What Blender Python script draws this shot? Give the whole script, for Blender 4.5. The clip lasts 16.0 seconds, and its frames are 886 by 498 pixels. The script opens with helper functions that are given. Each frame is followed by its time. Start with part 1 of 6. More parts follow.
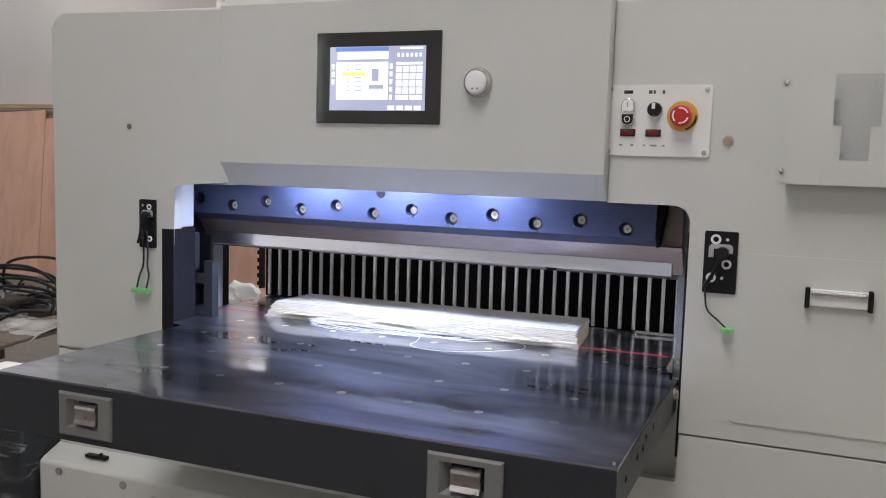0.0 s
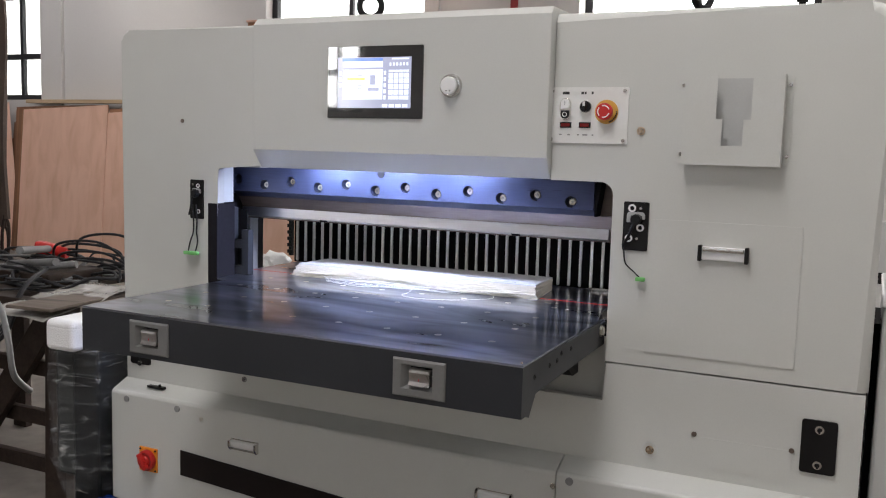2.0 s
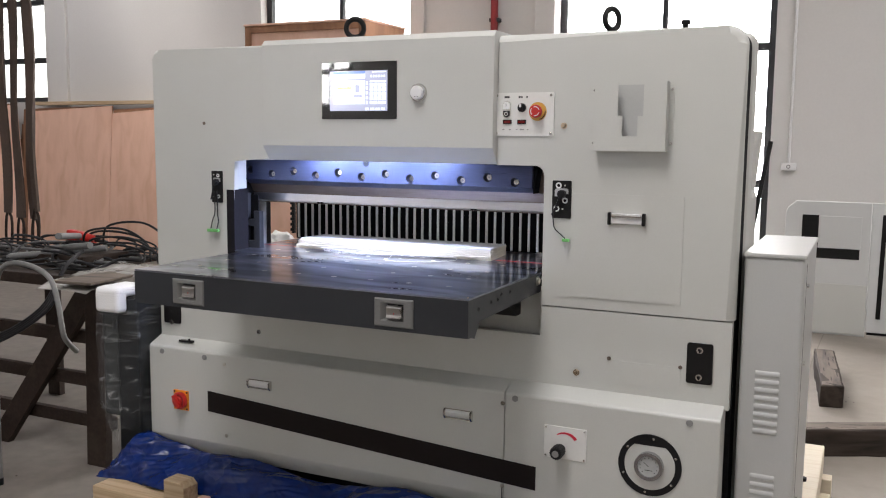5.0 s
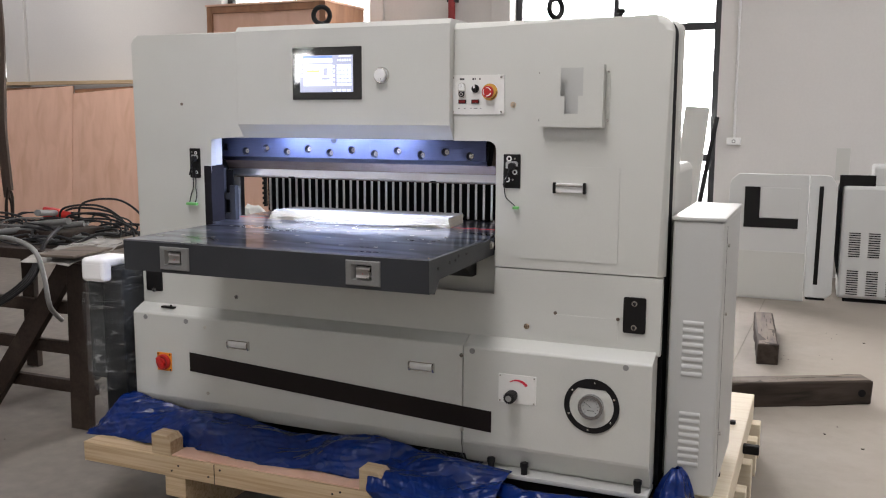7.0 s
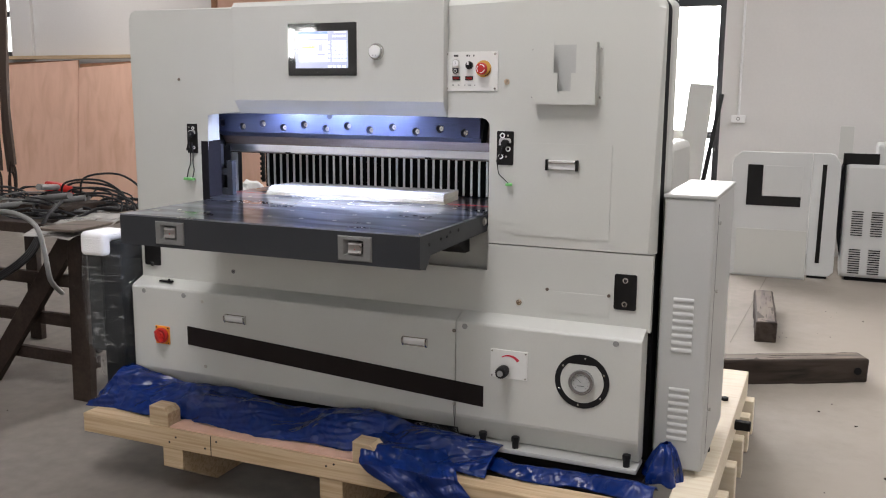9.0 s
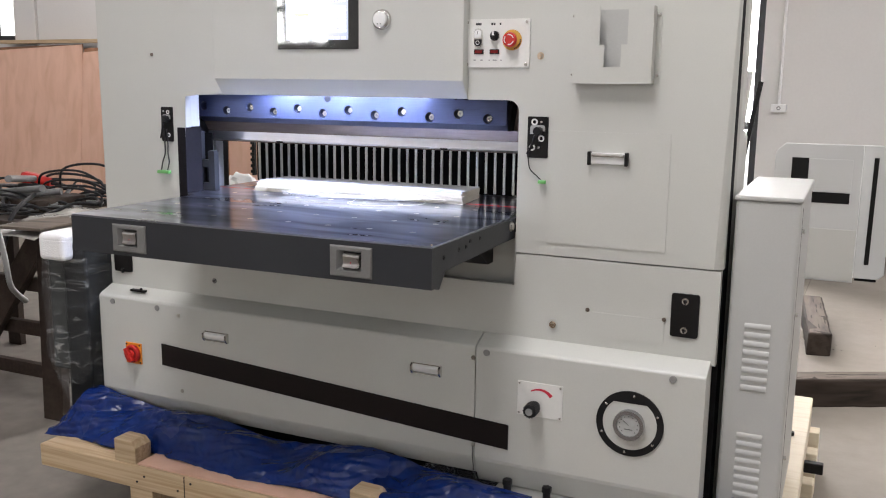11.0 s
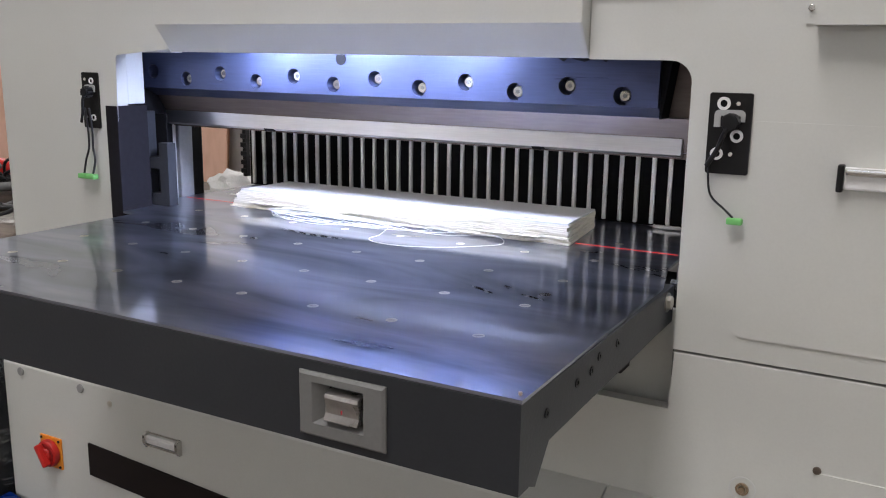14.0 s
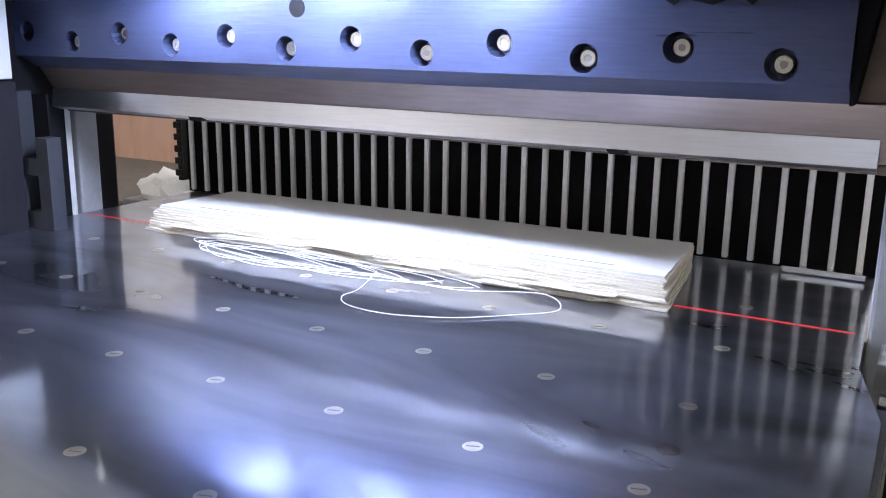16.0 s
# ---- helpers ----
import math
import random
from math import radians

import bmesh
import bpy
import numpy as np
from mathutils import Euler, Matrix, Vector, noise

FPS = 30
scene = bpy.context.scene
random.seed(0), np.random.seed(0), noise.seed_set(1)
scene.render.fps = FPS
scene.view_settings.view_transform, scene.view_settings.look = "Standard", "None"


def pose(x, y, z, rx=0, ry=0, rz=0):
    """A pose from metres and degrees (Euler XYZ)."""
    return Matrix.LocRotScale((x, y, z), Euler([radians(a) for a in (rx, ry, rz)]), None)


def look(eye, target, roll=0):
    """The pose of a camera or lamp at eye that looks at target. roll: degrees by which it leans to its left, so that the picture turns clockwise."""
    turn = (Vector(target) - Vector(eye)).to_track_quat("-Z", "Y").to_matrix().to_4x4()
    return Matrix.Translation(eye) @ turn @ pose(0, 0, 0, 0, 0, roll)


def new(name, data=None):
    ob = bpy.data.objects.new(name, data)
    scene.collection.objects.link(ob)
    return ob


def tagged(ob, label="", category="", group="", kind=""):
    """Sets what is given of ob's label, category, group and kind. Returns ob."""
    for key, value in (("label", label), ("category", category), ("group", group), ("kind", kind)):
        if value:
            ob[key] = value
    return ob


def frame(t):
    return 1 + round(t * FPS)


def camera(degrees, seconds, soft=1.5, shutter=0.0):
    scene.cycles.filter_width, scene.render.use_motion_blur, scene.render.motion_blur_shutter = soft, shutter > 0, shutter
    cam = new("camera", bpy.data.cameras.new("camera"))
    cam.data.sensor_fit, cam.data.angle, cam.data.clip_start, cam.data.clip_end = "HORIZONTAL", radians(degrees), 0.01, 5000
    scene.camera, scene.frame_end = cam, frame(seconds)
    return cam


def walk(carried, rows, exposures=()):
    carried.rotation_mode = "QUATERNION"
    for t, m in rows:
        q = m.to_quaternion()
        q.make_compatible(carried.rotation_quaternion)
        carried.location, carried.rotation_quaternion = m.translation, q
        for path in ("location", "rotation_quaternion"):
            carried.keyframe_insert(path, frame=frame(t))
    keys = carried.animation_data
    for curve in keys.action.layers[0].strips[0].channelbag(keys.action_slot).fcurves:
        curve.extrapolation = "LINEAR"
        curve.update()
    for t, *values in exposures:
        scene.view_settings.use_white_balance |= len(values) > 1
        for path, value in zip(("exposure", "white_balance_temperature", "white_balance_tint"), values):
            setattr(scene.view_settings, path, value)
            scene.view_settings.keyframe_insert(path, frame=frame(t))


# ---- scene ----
cam = camera(52.3, 16.0, soft=1.1)
PATH = [
    (0, (0.1976, -1.639, 1.4664), (-0.5866, 0.2766, 1.2584), 1.7),
    (0.5, (0.338, -1.6962, 1.4602), (-0.5273, 0.183, 1.2511), 1.7),
    (1, (0.4129, -1.7597, 1.4622), (-0.4857, 0.103, 1.2449), 2.1),
    (1.5, (0.468, -1.8751, 1.4622), (-0.4243, -0.0094, 1.2407), 2.0),
    (2, (0.5314, -2.003, 1.4591), (-0.3588, -0.1373, 1.2303), 1.6),
    (2.5, (0.624, -2.0894, 1.4602), (-0.2642, -0.2226, 1.2345), 0.9),
    (3, (0.7176, -2.1694, 1.4633), (-0.1706, -0.3026, 1.2324), 0.9),
    (3.5, (0.7561, -2.2526, 1.4612), (-0.1279, -0.3848, 1.2293), 1.0),
    (4, (0.7717, -2.3442, 1.4602), (-0.1144, -0.4774, 1.223), 0.7),
    (6.5, (0.9755, -2.7196, 1.4612), (0.1248, -0.8393, 1.197), 0.9),
    (7, (0.9766, -2.7778, 1.4622), (0.1799, -0.8788, 1.1679), 0.2),
    (7.5, (1.0202, -2.8142, 1.4674), (0.2267, -0.9152, 1.169), -0.5),
    (8, (1.0421, -2.8163, 1.4695), (0.2506, -0.9162, 1.1679), -0.1),
    (8.5, (1.0379, -2.8049, 1.4664), (0.2423, -0.911, 1.1409), 0.2),
    (8.7, (1.0348, -2.8007, 1.4664), (0.234, -0.911, 1.1294), 0.3),
    (11, (0.8206, -2.2994, 1.431), (-0.0239, -0.4347, 1.0608), 0.7),
    (11.5, (0.703, -2.1434, 1.4342), (-0.1435, -0.2808, 1.0587), 0.5),
    (12, (0.6302, -1.9438, 1.4186), (-0.2548, -0.0998, 1.041), 0.2),
    (12.5, (0.5533, -1.7607, 1.4144), (-0.3838, 0.0582, 1.041), 0.4),
    (13, (0.4399, -1.585, 1.4134), (-0.493, 0.234, 1.0306), 1.0),
    (13.5, (0.3806, -1.404, 1.4019), (-0.5772, 0.3983, 1.0015), 0.9),
    (14, (0.311, -1.2584, 1.3998), (-0.676, 0.519, 0.9599), 0.8),
    (14.5, (0.1986, -1.1201, 1.3874), (-0.7894, 0.6542, 0.937), 1.1),
    (15, (0.1258, -0.9932, 1.378), (-0.8549, 0.7821, 0.9131), 0.8),
    (15.5, (0.079, -0.8455, 1.3707), (-0.9058, 0.9246, 0.8975), 0.5),
    (16, (-0.0021, -0.7363, 1.3645), (-0.9828, 1.0317, 0.8757), 0.8),
]
EXPOSURES = [(0, 0.24), (1.5, 0.24), (2.2, 0.28), (3, 0.44), (4, 0.46), (7, 0.5), (8.7, 0.57), (11, 0.72), (12.5, 0.74), (13.5, 0.54), (15, 0.48), (16, 0.5)]
walk(cam, [(t, look(eye, target, roll)) for t, eye, target, roll in PATH], EXPOSURES)

# ---- light of the workshop ----
world = bpy.data.worlds.new("sky")
scene.world = world
world.use_nodes = True
wn = world.node_tree.nodes
sky = wn.new("ShaderNodeTexSky")
sky.sky_type, sky.sun_disc = "NISHITA", False
sky.sun_elevation, sky.sun_rotation = radians(48), radians(200)
wn["Background"].inputs[1].default_value = 0.12
world.node_tree.links.new(sky.outputs[0], wn["Background"].inputs[0])

sun = new("sun", bpy.data.lights.new("sun", "SUN"))
sun.data.energy, sun.data.angle, sun.data.color = 0.5, radians(12), (1.0, 0.95, 0.88)
sun.matrix_world = look((-4, -12, 14), (0, 0, 0))


def window_light(name, eye, target, w, h, watts, colour=(1.0, 0.957, 0.968)):
    """Daylight that enters by an opening; roof and two south openings are added."""
    ob = new(name, bpy.data.lights.new(name, "AREA"))
    ob.data.shape, ob.data.size, ob.data.size_y = "RECTANGLE", w, h
    ob.data.energy, ob.data.color = watts, colour
    ob.matrix_world = look(eye, target)
    return ob


SOUTH, NORTH, WEST, EAST, HIGH = -7.0, 6.4, -14.0, 7.0, 5.6
DAY = 1.0
# unseen roof openings, added as overhead light: x, y range, watts
ROOF = ((-8.0, 2.0, 5.5, 85), (-0.4, -3.8, -0.9, 124), (4.0, -1.0, 4.5, 125))
# unseen south windows, last two added for light: centre, half width, sill, head, watts
PANES = ((-5.3, 0.5, 1.85, 2.75, 55), (0.5, 1.5, 2.9, 5.1, 12), (4.8, 1.5, 2.9, 5.1, 14))
for x, w, z0, z1, watts in PANES:
    window_light("daylight", (x, SOUTH - 0.2, (z0 + z1) / 2), (x, 0, (z0 + z1) / 2 - 1.6), 2 * w, z1 - z0, watts * DAY)
for x, y0, y1, watts in ROOF:
    window_light("rooflight", (x, (y0 + y1) / 2, HIGH + 0.06), (x, (y0 + y1) / 2, 0), 1.5, y1 - y0, watts * DAY)
for x, w, z, watts in ((-1.05, 2.0, 2.2, 190), (-4.65, 1.8, 3.0, 40)):
    window_light("daylight", (x, NORTH + 0.35, z), (x, 0, z - 1.2), w, 2.6, watts * DAY)

# ---- materials ----


def mat(name, col, rough=0.5, metal=0.0, var=0.08, scale=3.0, fine=90.0, bump=0.02, rvar=0.12, coat=0.0, dirt=None, dirt_amount=0.0, stretch=(1, 1, 1), island=0.0):
    """Paint, metal, plastic: a base colour that varies at two scales, uneven gloss, fine relief and patches of dirt."""
    m = bpy.data.materials.new(name)
    m.use_nodes = True
    n, l = m.node_tree.nodes, m.node_tree.links
    b = n["Principled BSDF"]
    co = n.new("ShaderNodeTexCoord")
    mp = n.new("ShaderNodeMapping")
    mp.inputs["Scale"].default_value = stretch
    l.new(co.outputs["Object"], mp.inputs["Vector"])
    big, small = n.new("ShaderNodeTexNoise"), n.new("ShaderNodeTexNoise")
    for t, s, d in ((big, scale, 4.0), (small, fine, 3.0)):
        t.inputs["Scale"].default_value, t.inputs["Detail"].default_value = s, d
        l.new(mp.outputs[0], t.inputs["Vector"])
    add = n.new("ShaderNodeMath")
    add.operation = "ADD"
    l.new(big.outputs[0], add.inputs[0])
    l.new(small.outputs[0], add.inputs[1])
    ramp = n.new("ShaderNodeMapRange")
    ramp.inputs["From Min"].default_value, ramp.inputs["From Max"].default_value = 0.6, 1.4
    ramp.inputs["To Min"].default_value, ramp.inputs["To Max"].default_value = 1 - var, 1 + var
    l.new(add.outputs[0], ramp.inputs["Value"])
    mul = n.new("ShaderNodeVectorMath")
    mul.operation = "SCALE"
    mul.inputs[0].default_value = col
    l.new(ramp.outputs[0], mul.inputs["Scale"])
    out = mul.outputs[0]
    if island:
        info = n.new("ShaderNodeObjectInfo")
        r2 = n.new("ShaderNodeMapRange")
        r2.inputs["To Min"].default_value, r2.inputs["To Max"].default_value = 1 - island, 1 + island
        l.new(info.outputs["Random"], r2.inputs["Value"])
        m2 = n.new("ShaderNodeVectorMath")
        m2.operation = "SCALE"
        l.new(out, m2.inputs[0])
        l.new(r2.outputs[0], m2.inputs["Scale"])
        out = m2.outputs[0]
    if dirt:
        patch = n.new("ShaderNodeTexNoise")
        patch.inputs["Scale"].default_value, patch.inputs["Detail"].default_value = scale * 0.7, 8.0
        patch.inputs["Roughness"].default_value = 0.65
        l.new(co.outputs["Object"], patch.inputs["Vector"])
        pr = n.new("ShaderNodeMapRange")
        pr.inputs["From Min"].default_value, pr.inputs["From Max"].default_value = 0.5, 0.75
        pr.inputs["To Max"].default_value = dirt_amount
        l.new(patch.outputs[0], pr.inputs["Value"])
        mix = n.new("ShaderNodeMix")
        mix.data_type = "RGBA"
        l.new(pr.outputs[0], mix.inputs[0])
        l.new(out, mix.inputs[6])
        mix.inputs[7].default_value = (*dirt, 1)
        out = mix.outputs[2]
    l.new(out, b.inputs["Base Color"])
    rr = n.new("ShaderNodeMapRange")
    rr.inputs["From Min"].default_value, rr.inputs["From Max"].default_value = 0.3, 0.7
    rr.inputs["To Min"].default_value, rr.inputs["To Max"].default_value = max(0.02, rough - rvar), min(1, rough + rvar)
    l.new(big.outputs[0], rr.inputs["Value"])
    l.new(rr.outputs[0], b.inputs["Roughness"])
    b.inputs["Metallic"].default_value = metal
    b.inputs["Coat Weight"].default_value = coat
    if bump:
        bp = n.new("ShaderNodeBump")
        bp.inputs["Strength"].default_value, bp.inputs["Distance"].default_value = bump * 5, 0.002
        l.new(small.outputs[0], bp.inputs["Height"])
        l.new(bp.outputs[0], b.inputs["Normal"])
    return m


def wood(name, col, dark, rough=0.65, grain=(1.2, 26, 26), knots=0.5, island=0.08):
    """Sawn wood or veneer: long grain, darker figure, knots."""
    m = bpy.data.materials.new(name)
    m.use_nodes = True
    n, l = m.node_tree.nodes, m.node_tree.links
    b = n["Principled BSDF"]
    co, mp = n.new("ShaderNodeTexCoord"), n.new("ShaderNodeMapping")
    mp.inputs["Scale"].default_value = grain
    l.new(co.outputs["Object"], mp.inputs["Vector"])
    g, k = n.new("ShaderNodeTexNoise"), n.new("ShaderNodeTexNoise")
    g.inputs["Scale"].default_value, g.inputs["Detail"].default_value, g.inputs["Distortion"].default_value = 2.2, 8, 0.6
    k.inputs["Scale"].default_value, k.inputs["Detail"].default_value = 3.1, 3
    l.new(mp.outputs[0], g.inputs["Vector"])
    l.new(co.outputs["Object"], k.inputs["Vector"])
    r1, r2 = n.new("ShaderNodeMapRange"), n.new("ShaderNodeMapRange")
    r1.inputs["From Min"].default_value, r1.inputs["From Max"].default_value = 0.42, 0.72
    r2.inputs["From Min"].default_value, r2.inputs["From Max"].default_value = 0.56, 0.8
    r2.inputs["To Max"].default_value = knots
    l.new(g.outputs[0], r1.inputs["Value"])
    l.new(k.outputs[0], r2.inputs["Value"])
    mx = n.new("ShaderNodeMath")
    mx.operation = "MAXIMUM"
    l.new(r1.outputs[0], mx.inputs[0])
    l.new(r2.outputs[0], mx.inputs[1])
    mix = n.new("ShaderNodeMix")
    mix.data_type = "RGBA"
    l.new(mx.outputs[0], mix.inputs[0])
    mix.inputs[6].default_value, mix.inputs[7].default_value = (*col, 1), (*dark, 1)
    info = n.new("ShaderNodeObjectInfo")
    r3 = n.new("ShaderNodeMapRange")
    r3.inputs["To Min"].default_value, r3.inputs["To Max"].default_value = 1 - island, 1 + island
    l.new(info.outputs["Random"], r3.inputs["Value"])
    sc = n.new("ShaderNodeVectorMath")
    sc.operation = "SCALE"
    l.new(mix.outputs[2], sc.inputs[0])
    l.new(r3.outputs[0], sc.inputs["Scale"])
    l.new(sc.outputs[0], b.inputs["Base Color"])
    b.inputs["Roughness"].default_value = rough
    bp = n.new("ShaderNodeBump")
    bp.inputs["Strength"].default_value, bp.inputs["Distance"].default_value = 0.25, 0.002
    l.new(g.outputs[0], bp.inputs["Height"])
    l.new(bp.outputs[0], b.inputs["Normal"])
    return m


def glow(name, col, strength):
    m = bpy.data.materials.new(name)
    m.use_nodes = True
    b = m.node_tree.nodes["Principled BSDF"]
    b.inputs["Base Color"].default_value = (*[c * 0.3 for c in col], 1)
    b.inputs["Emission Color"].default_value = (*col, 1)
    b.inputs["Emission Strength"].default_value = strength
    b.inputs["Roughness"].default_value = 0.12
    return m


def film(name, col, low, high, rough, size):
    """Thin clear plastic: see-through, with glossy creases whose highlights are painted as milky streaks."""
    m = bpy.data.materials.new(name)
    m.use_nodes = True
    n, l = m.node_tree.nodes, m.node_tree.links
    b = n["Principled BSDF"]
    b.inputs["Base Color"].default_value = (*col, 1)
    b.inputs["Roughness"].default_value = rough
    co, mp, w = n.new("ShaderNodeTexCoord"), n.new("ShaderNodeMapping"), n.new("ShaderNodeTexNoise")
    mp.inputs["Scale"].default_value, mp.inputs["Rotation"].default_value = (0.9, 0.9, 5.0), (0.45, 0.55, 0)
    l.new(co.outputs["Object"], mp.inputs["Vector"])
    w.inputs["Scale"].default_value, w.inputs["Detail"].default_value, w.inputs["Distortion"].default_value = size, 3, 0.8
    l.new(mp.outputs[0], w.inputs["Vector"])
    off, fold = n.new("ShaderNodeMath"), n.new("ShaderNodeMath")
    off.operation, fold.operation = "SUBTRACT", "ABSOLUTE"
    off.inputs[1].default_value = 0.5
    l.new(w.outputs[0], off.inputs[0])
    l.new(off.outputs[0], fold.inputs[0])
    r = n.new("ShaderNodeMapRange")
    r.inputs["From Min"].default_value, r.inputs["From Max"].default_value = 0.0, 0.016
    r.inputs["To Min"].default_value, r.inputs["To Max"].default_value = high, low
    l.new(fold.outputs[0], r.inputs["Value"])
    bp = n.new("ShaderNodeBump")
    bp.inputs["Strength"].default_value, bp.inputs["Distance"].default_value = 0.8, 0.02
    l.new(w.outputs[0], bp.inputs["Height"])
    l.new(bp.outputs[0], b.inputs["Normal"])
    clear, both = n.new("ShaderNodeBsdfTransparent"), n.new("ShaderNodeMixShader")
    l.new(r.outputs[0], both.inputs[0])
    l.new(clear.outputs[0], both.inputs[1])
    l.new(b.outputs[0], both.inputs[2])
    l.new(both.outputs[0], n["Material Output"].inputs[0])
    return m


PAINT = mat("grey_machine_paint", (0.545, 0.55, 0.515), 0.36, var=0.03, scale=1.6, fine=260, bump=0.012, rvar=0.06, dirt=(0.47, 0.465, 0.425), dirt_amount=0.25)
PAINT_LIGHT = mat("light_grey_paint", (0.56, 0.57, 0.555), 0.4, var=0.03, scale=2, fine=260, bump=0.012, rvar=0.06)
PAINT_CABINET = mat("cabinet_grey_paint", (0.45, 0.455, 0.44), 0.4, var=0.04, scale=2.4, fine=260, bump=0.012, rvar=0.06, dirt=(0.36, 0.355, 0.33), dirt_amount=0.25)
CASTING_DARK = mat("dark_casting", (0.035, 0.037, 0.042), 0.5, var=0.12, scale=8, fine=120, bump=0.05)
SCREW = mat("worn_screw", (0.5, 0.48, 0.43), 0.3, 1.0, var=0.2, bump=0.0, island=0.3)
CASTING = mat("grey_casting", (0.25, 0.25, 0.245), 0.5, var=0.1, scale=6, fine=120, bump=0.05)
CHARCOAL = mat("charcoal_paint", (0.028, 0.030, 0.034), 0.45, var=0.08, scale=2.5, fine=200, bump=0.02, rvar=0.08)
STEEL = mat("polished_steel", (0.42, 0.42, 0.44), 0.22, 1.0, var=0.12, scale=5, fine=60, bump=0.004, rvar=0.07)
BLADE = mat("ground_blade_steel", (0.55, 0.55, 0.58), 0.33, 1.0, var=0.1, scale=4, fine=80, bump=0.01, rvar=0.06, stretch=(0.3, 4, 8))
BLADE_DULL = mat("oiled_blade_steel", (0.17, 0.135, 0.11), 0.45, 0.5, var=0.2, scale=4, fine=40, bump=0.01, stretch=(0.5, 4, 6))
# blue of the work lamps put into the beam's dark base
BEAM = mat("oiled_dark_beam", (0.045, 0.056, 0.11), 0.36, 0.4, var=0.22, scale=4, fine=60, bump=0.03, rvar=0.12, stretch=(0.35, 1, 5))
CHROME = mat("bright_screw", (0.7, 0.69, 0.66), 0.2, 1.0, var=0.1, bump=0.0, island=0.2)
BRASS = mat("brass_screw", (0.58, 0.46, 0.34), 0.3, 1.0, bump=0.0)
BLACK = mat("black_plastic", (0.007, 0.007, 0.008), 0.45, var=0.15, bump=0.02)
BLACK_METAL = mat("black_plate", (0.006, 0.0055, 0.0055), 0.5, var=0.15, bump=0.02)
LINER = mat("dark_liner_steel", (0.016, 0.015, 0.018), 0.85, var=0.15, scale=5, bump=0.02)
STRIPE = mat("dark_brown_vinyl", (0.011, 0.0075, 0.007), 0.45, var=0.1, scale=3, bump=0.01)
# near-black for black parts, and for shade put into gaps and hollows
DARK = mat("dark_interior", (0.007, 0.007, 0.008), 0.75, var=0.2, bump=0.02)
RUBBER = mat("black_cable", (0.018, 0.018, 0.02), 0.5, var=0.2, bump=0.03, island=0.3)
GREYCABLE = mat("grey_cable", (0.16, 0.16, 0.16), 0.5, var=0.2, bump=0.03)
WHITE = mat("white_enamel", (0.72, 0.72, 0.69), 0.35, var=0.03, bump=0.005)
WHITEPL = mat("white_plastic", (0.78, 0.78, 0.77), 0.4, var=0.04, bump=0.02)
FOAM = mat("white_foam", (0.85, 0.85, 0.84), 0.8, var=0.05, fine=200, bump=0.15)
RED = mat("red_plastic", (0.50, 0.018, 0.014), 0.35, var=0.06, bump=0.01)
DARK_RED = mat("dark_red_plastic", (0.26, 0.012, 0.012), 0.4, var=0.06, bump=0.01)
ORANGE = mat("orange_plastic", (0.80, 0.27, 0.02), 0.4, var=0.06, bump=0.01)
YELLOW = mat("yellow_label", (0.62, 0.36, 0.07), 0.5, var=0.08, bump=0.0)
GREEN = mat("green_plastic", (0.16, 0.48, 0.14), 0.4, var=0.1, bump=0.0)
REDLAMP = mat("dark_red_lens", (0.16, 0.008, 0.008), 0.2, var=0.2, bump=0.0)
BEZEL = mat("black_glass", (0.006, 0.006, 0.007), 0.05, var=0.1, bump=0.0, rvar=0.01, coat=1.0)
PAPER = mat("white_paper", (0.54, 0.54, 0.53), 0.7, var=0.03, scale=6, bump=0.01)
PAPER_CUT = mat("cut_paper_edges", (0.60, 0.555, 0.44), 0.8, var=0.14, scale=9, fine=60, bump=0.2, stretch=(0.4, 1, 14))
THREAD = mat("white_thread", (0.9, 0.9, 0.88), 0.5, var=0.03, bump=0.0)
PINE = wood("pale_pine", (0.54, 0.41, 0.26), (0.36, 0.245, 0.13), grain=(1.0, 34, 34), knots=0.35)
PINE_WHITE = wood("bleached_pine", (0.76, 0.68, 0.53), (0.66, 0.56, 0.40))
PLY = wood("pink_plywood", (0.76, 0.49, 0.37), (0.66, 0.40, 0.28), 0.6, (3, 3, 0.9), 0.45, 0.07)
PLY_EDGE = wood("brown_plywood", (0.30, 0.15, 0.08), (0.17, 0.08, 0.04), 0.7, (3, 3, 0.8), 0.5, 0.3)
TIMBER = wood("dark_timber", (0.045, 0.034, 0.027), (0.014, 0.011, 0.009), 0.8, (1.2, 10, 10), 0.6)
TIMBER_TOP = wood("dusty_timber", (0.14, 0.11, 0.085), (0.045, 0.036, 0.03), 0.85, (1.2, 10, 10), 0.6)
RUST = mat("rusty_brown_steel", (0.034, 0.023, 0.018), 0.65, 0.2, var=0.35, scale=7, fine=60, bump=0.08, dirt=(0.09, 0.07, 0.053), dirt_amount=0.5)
SLING = mat("oily_webbing", (0.075, 0.05, 0.038), 0.8, var=0.4, scale=9, fine=160, bump=0.2)
WALL = mat("whitewashed_plaster", (0.66, 0.645, 0.62), 0.85, var=0.03, scale=0.6, fine=40, bump=0.02, dirt=(0.60, 0.57, 0.52), dirt_amount=0.3)
CONCRETE = mat("dusty_concrete", (0.165, 0.146, 0.125), 0.9, var=0.22, scale=1.1, fine=14, bump=0.012, rvar=0.15, dirt=(0.085, 0.075, 0.066), dirt_amount=0.7)


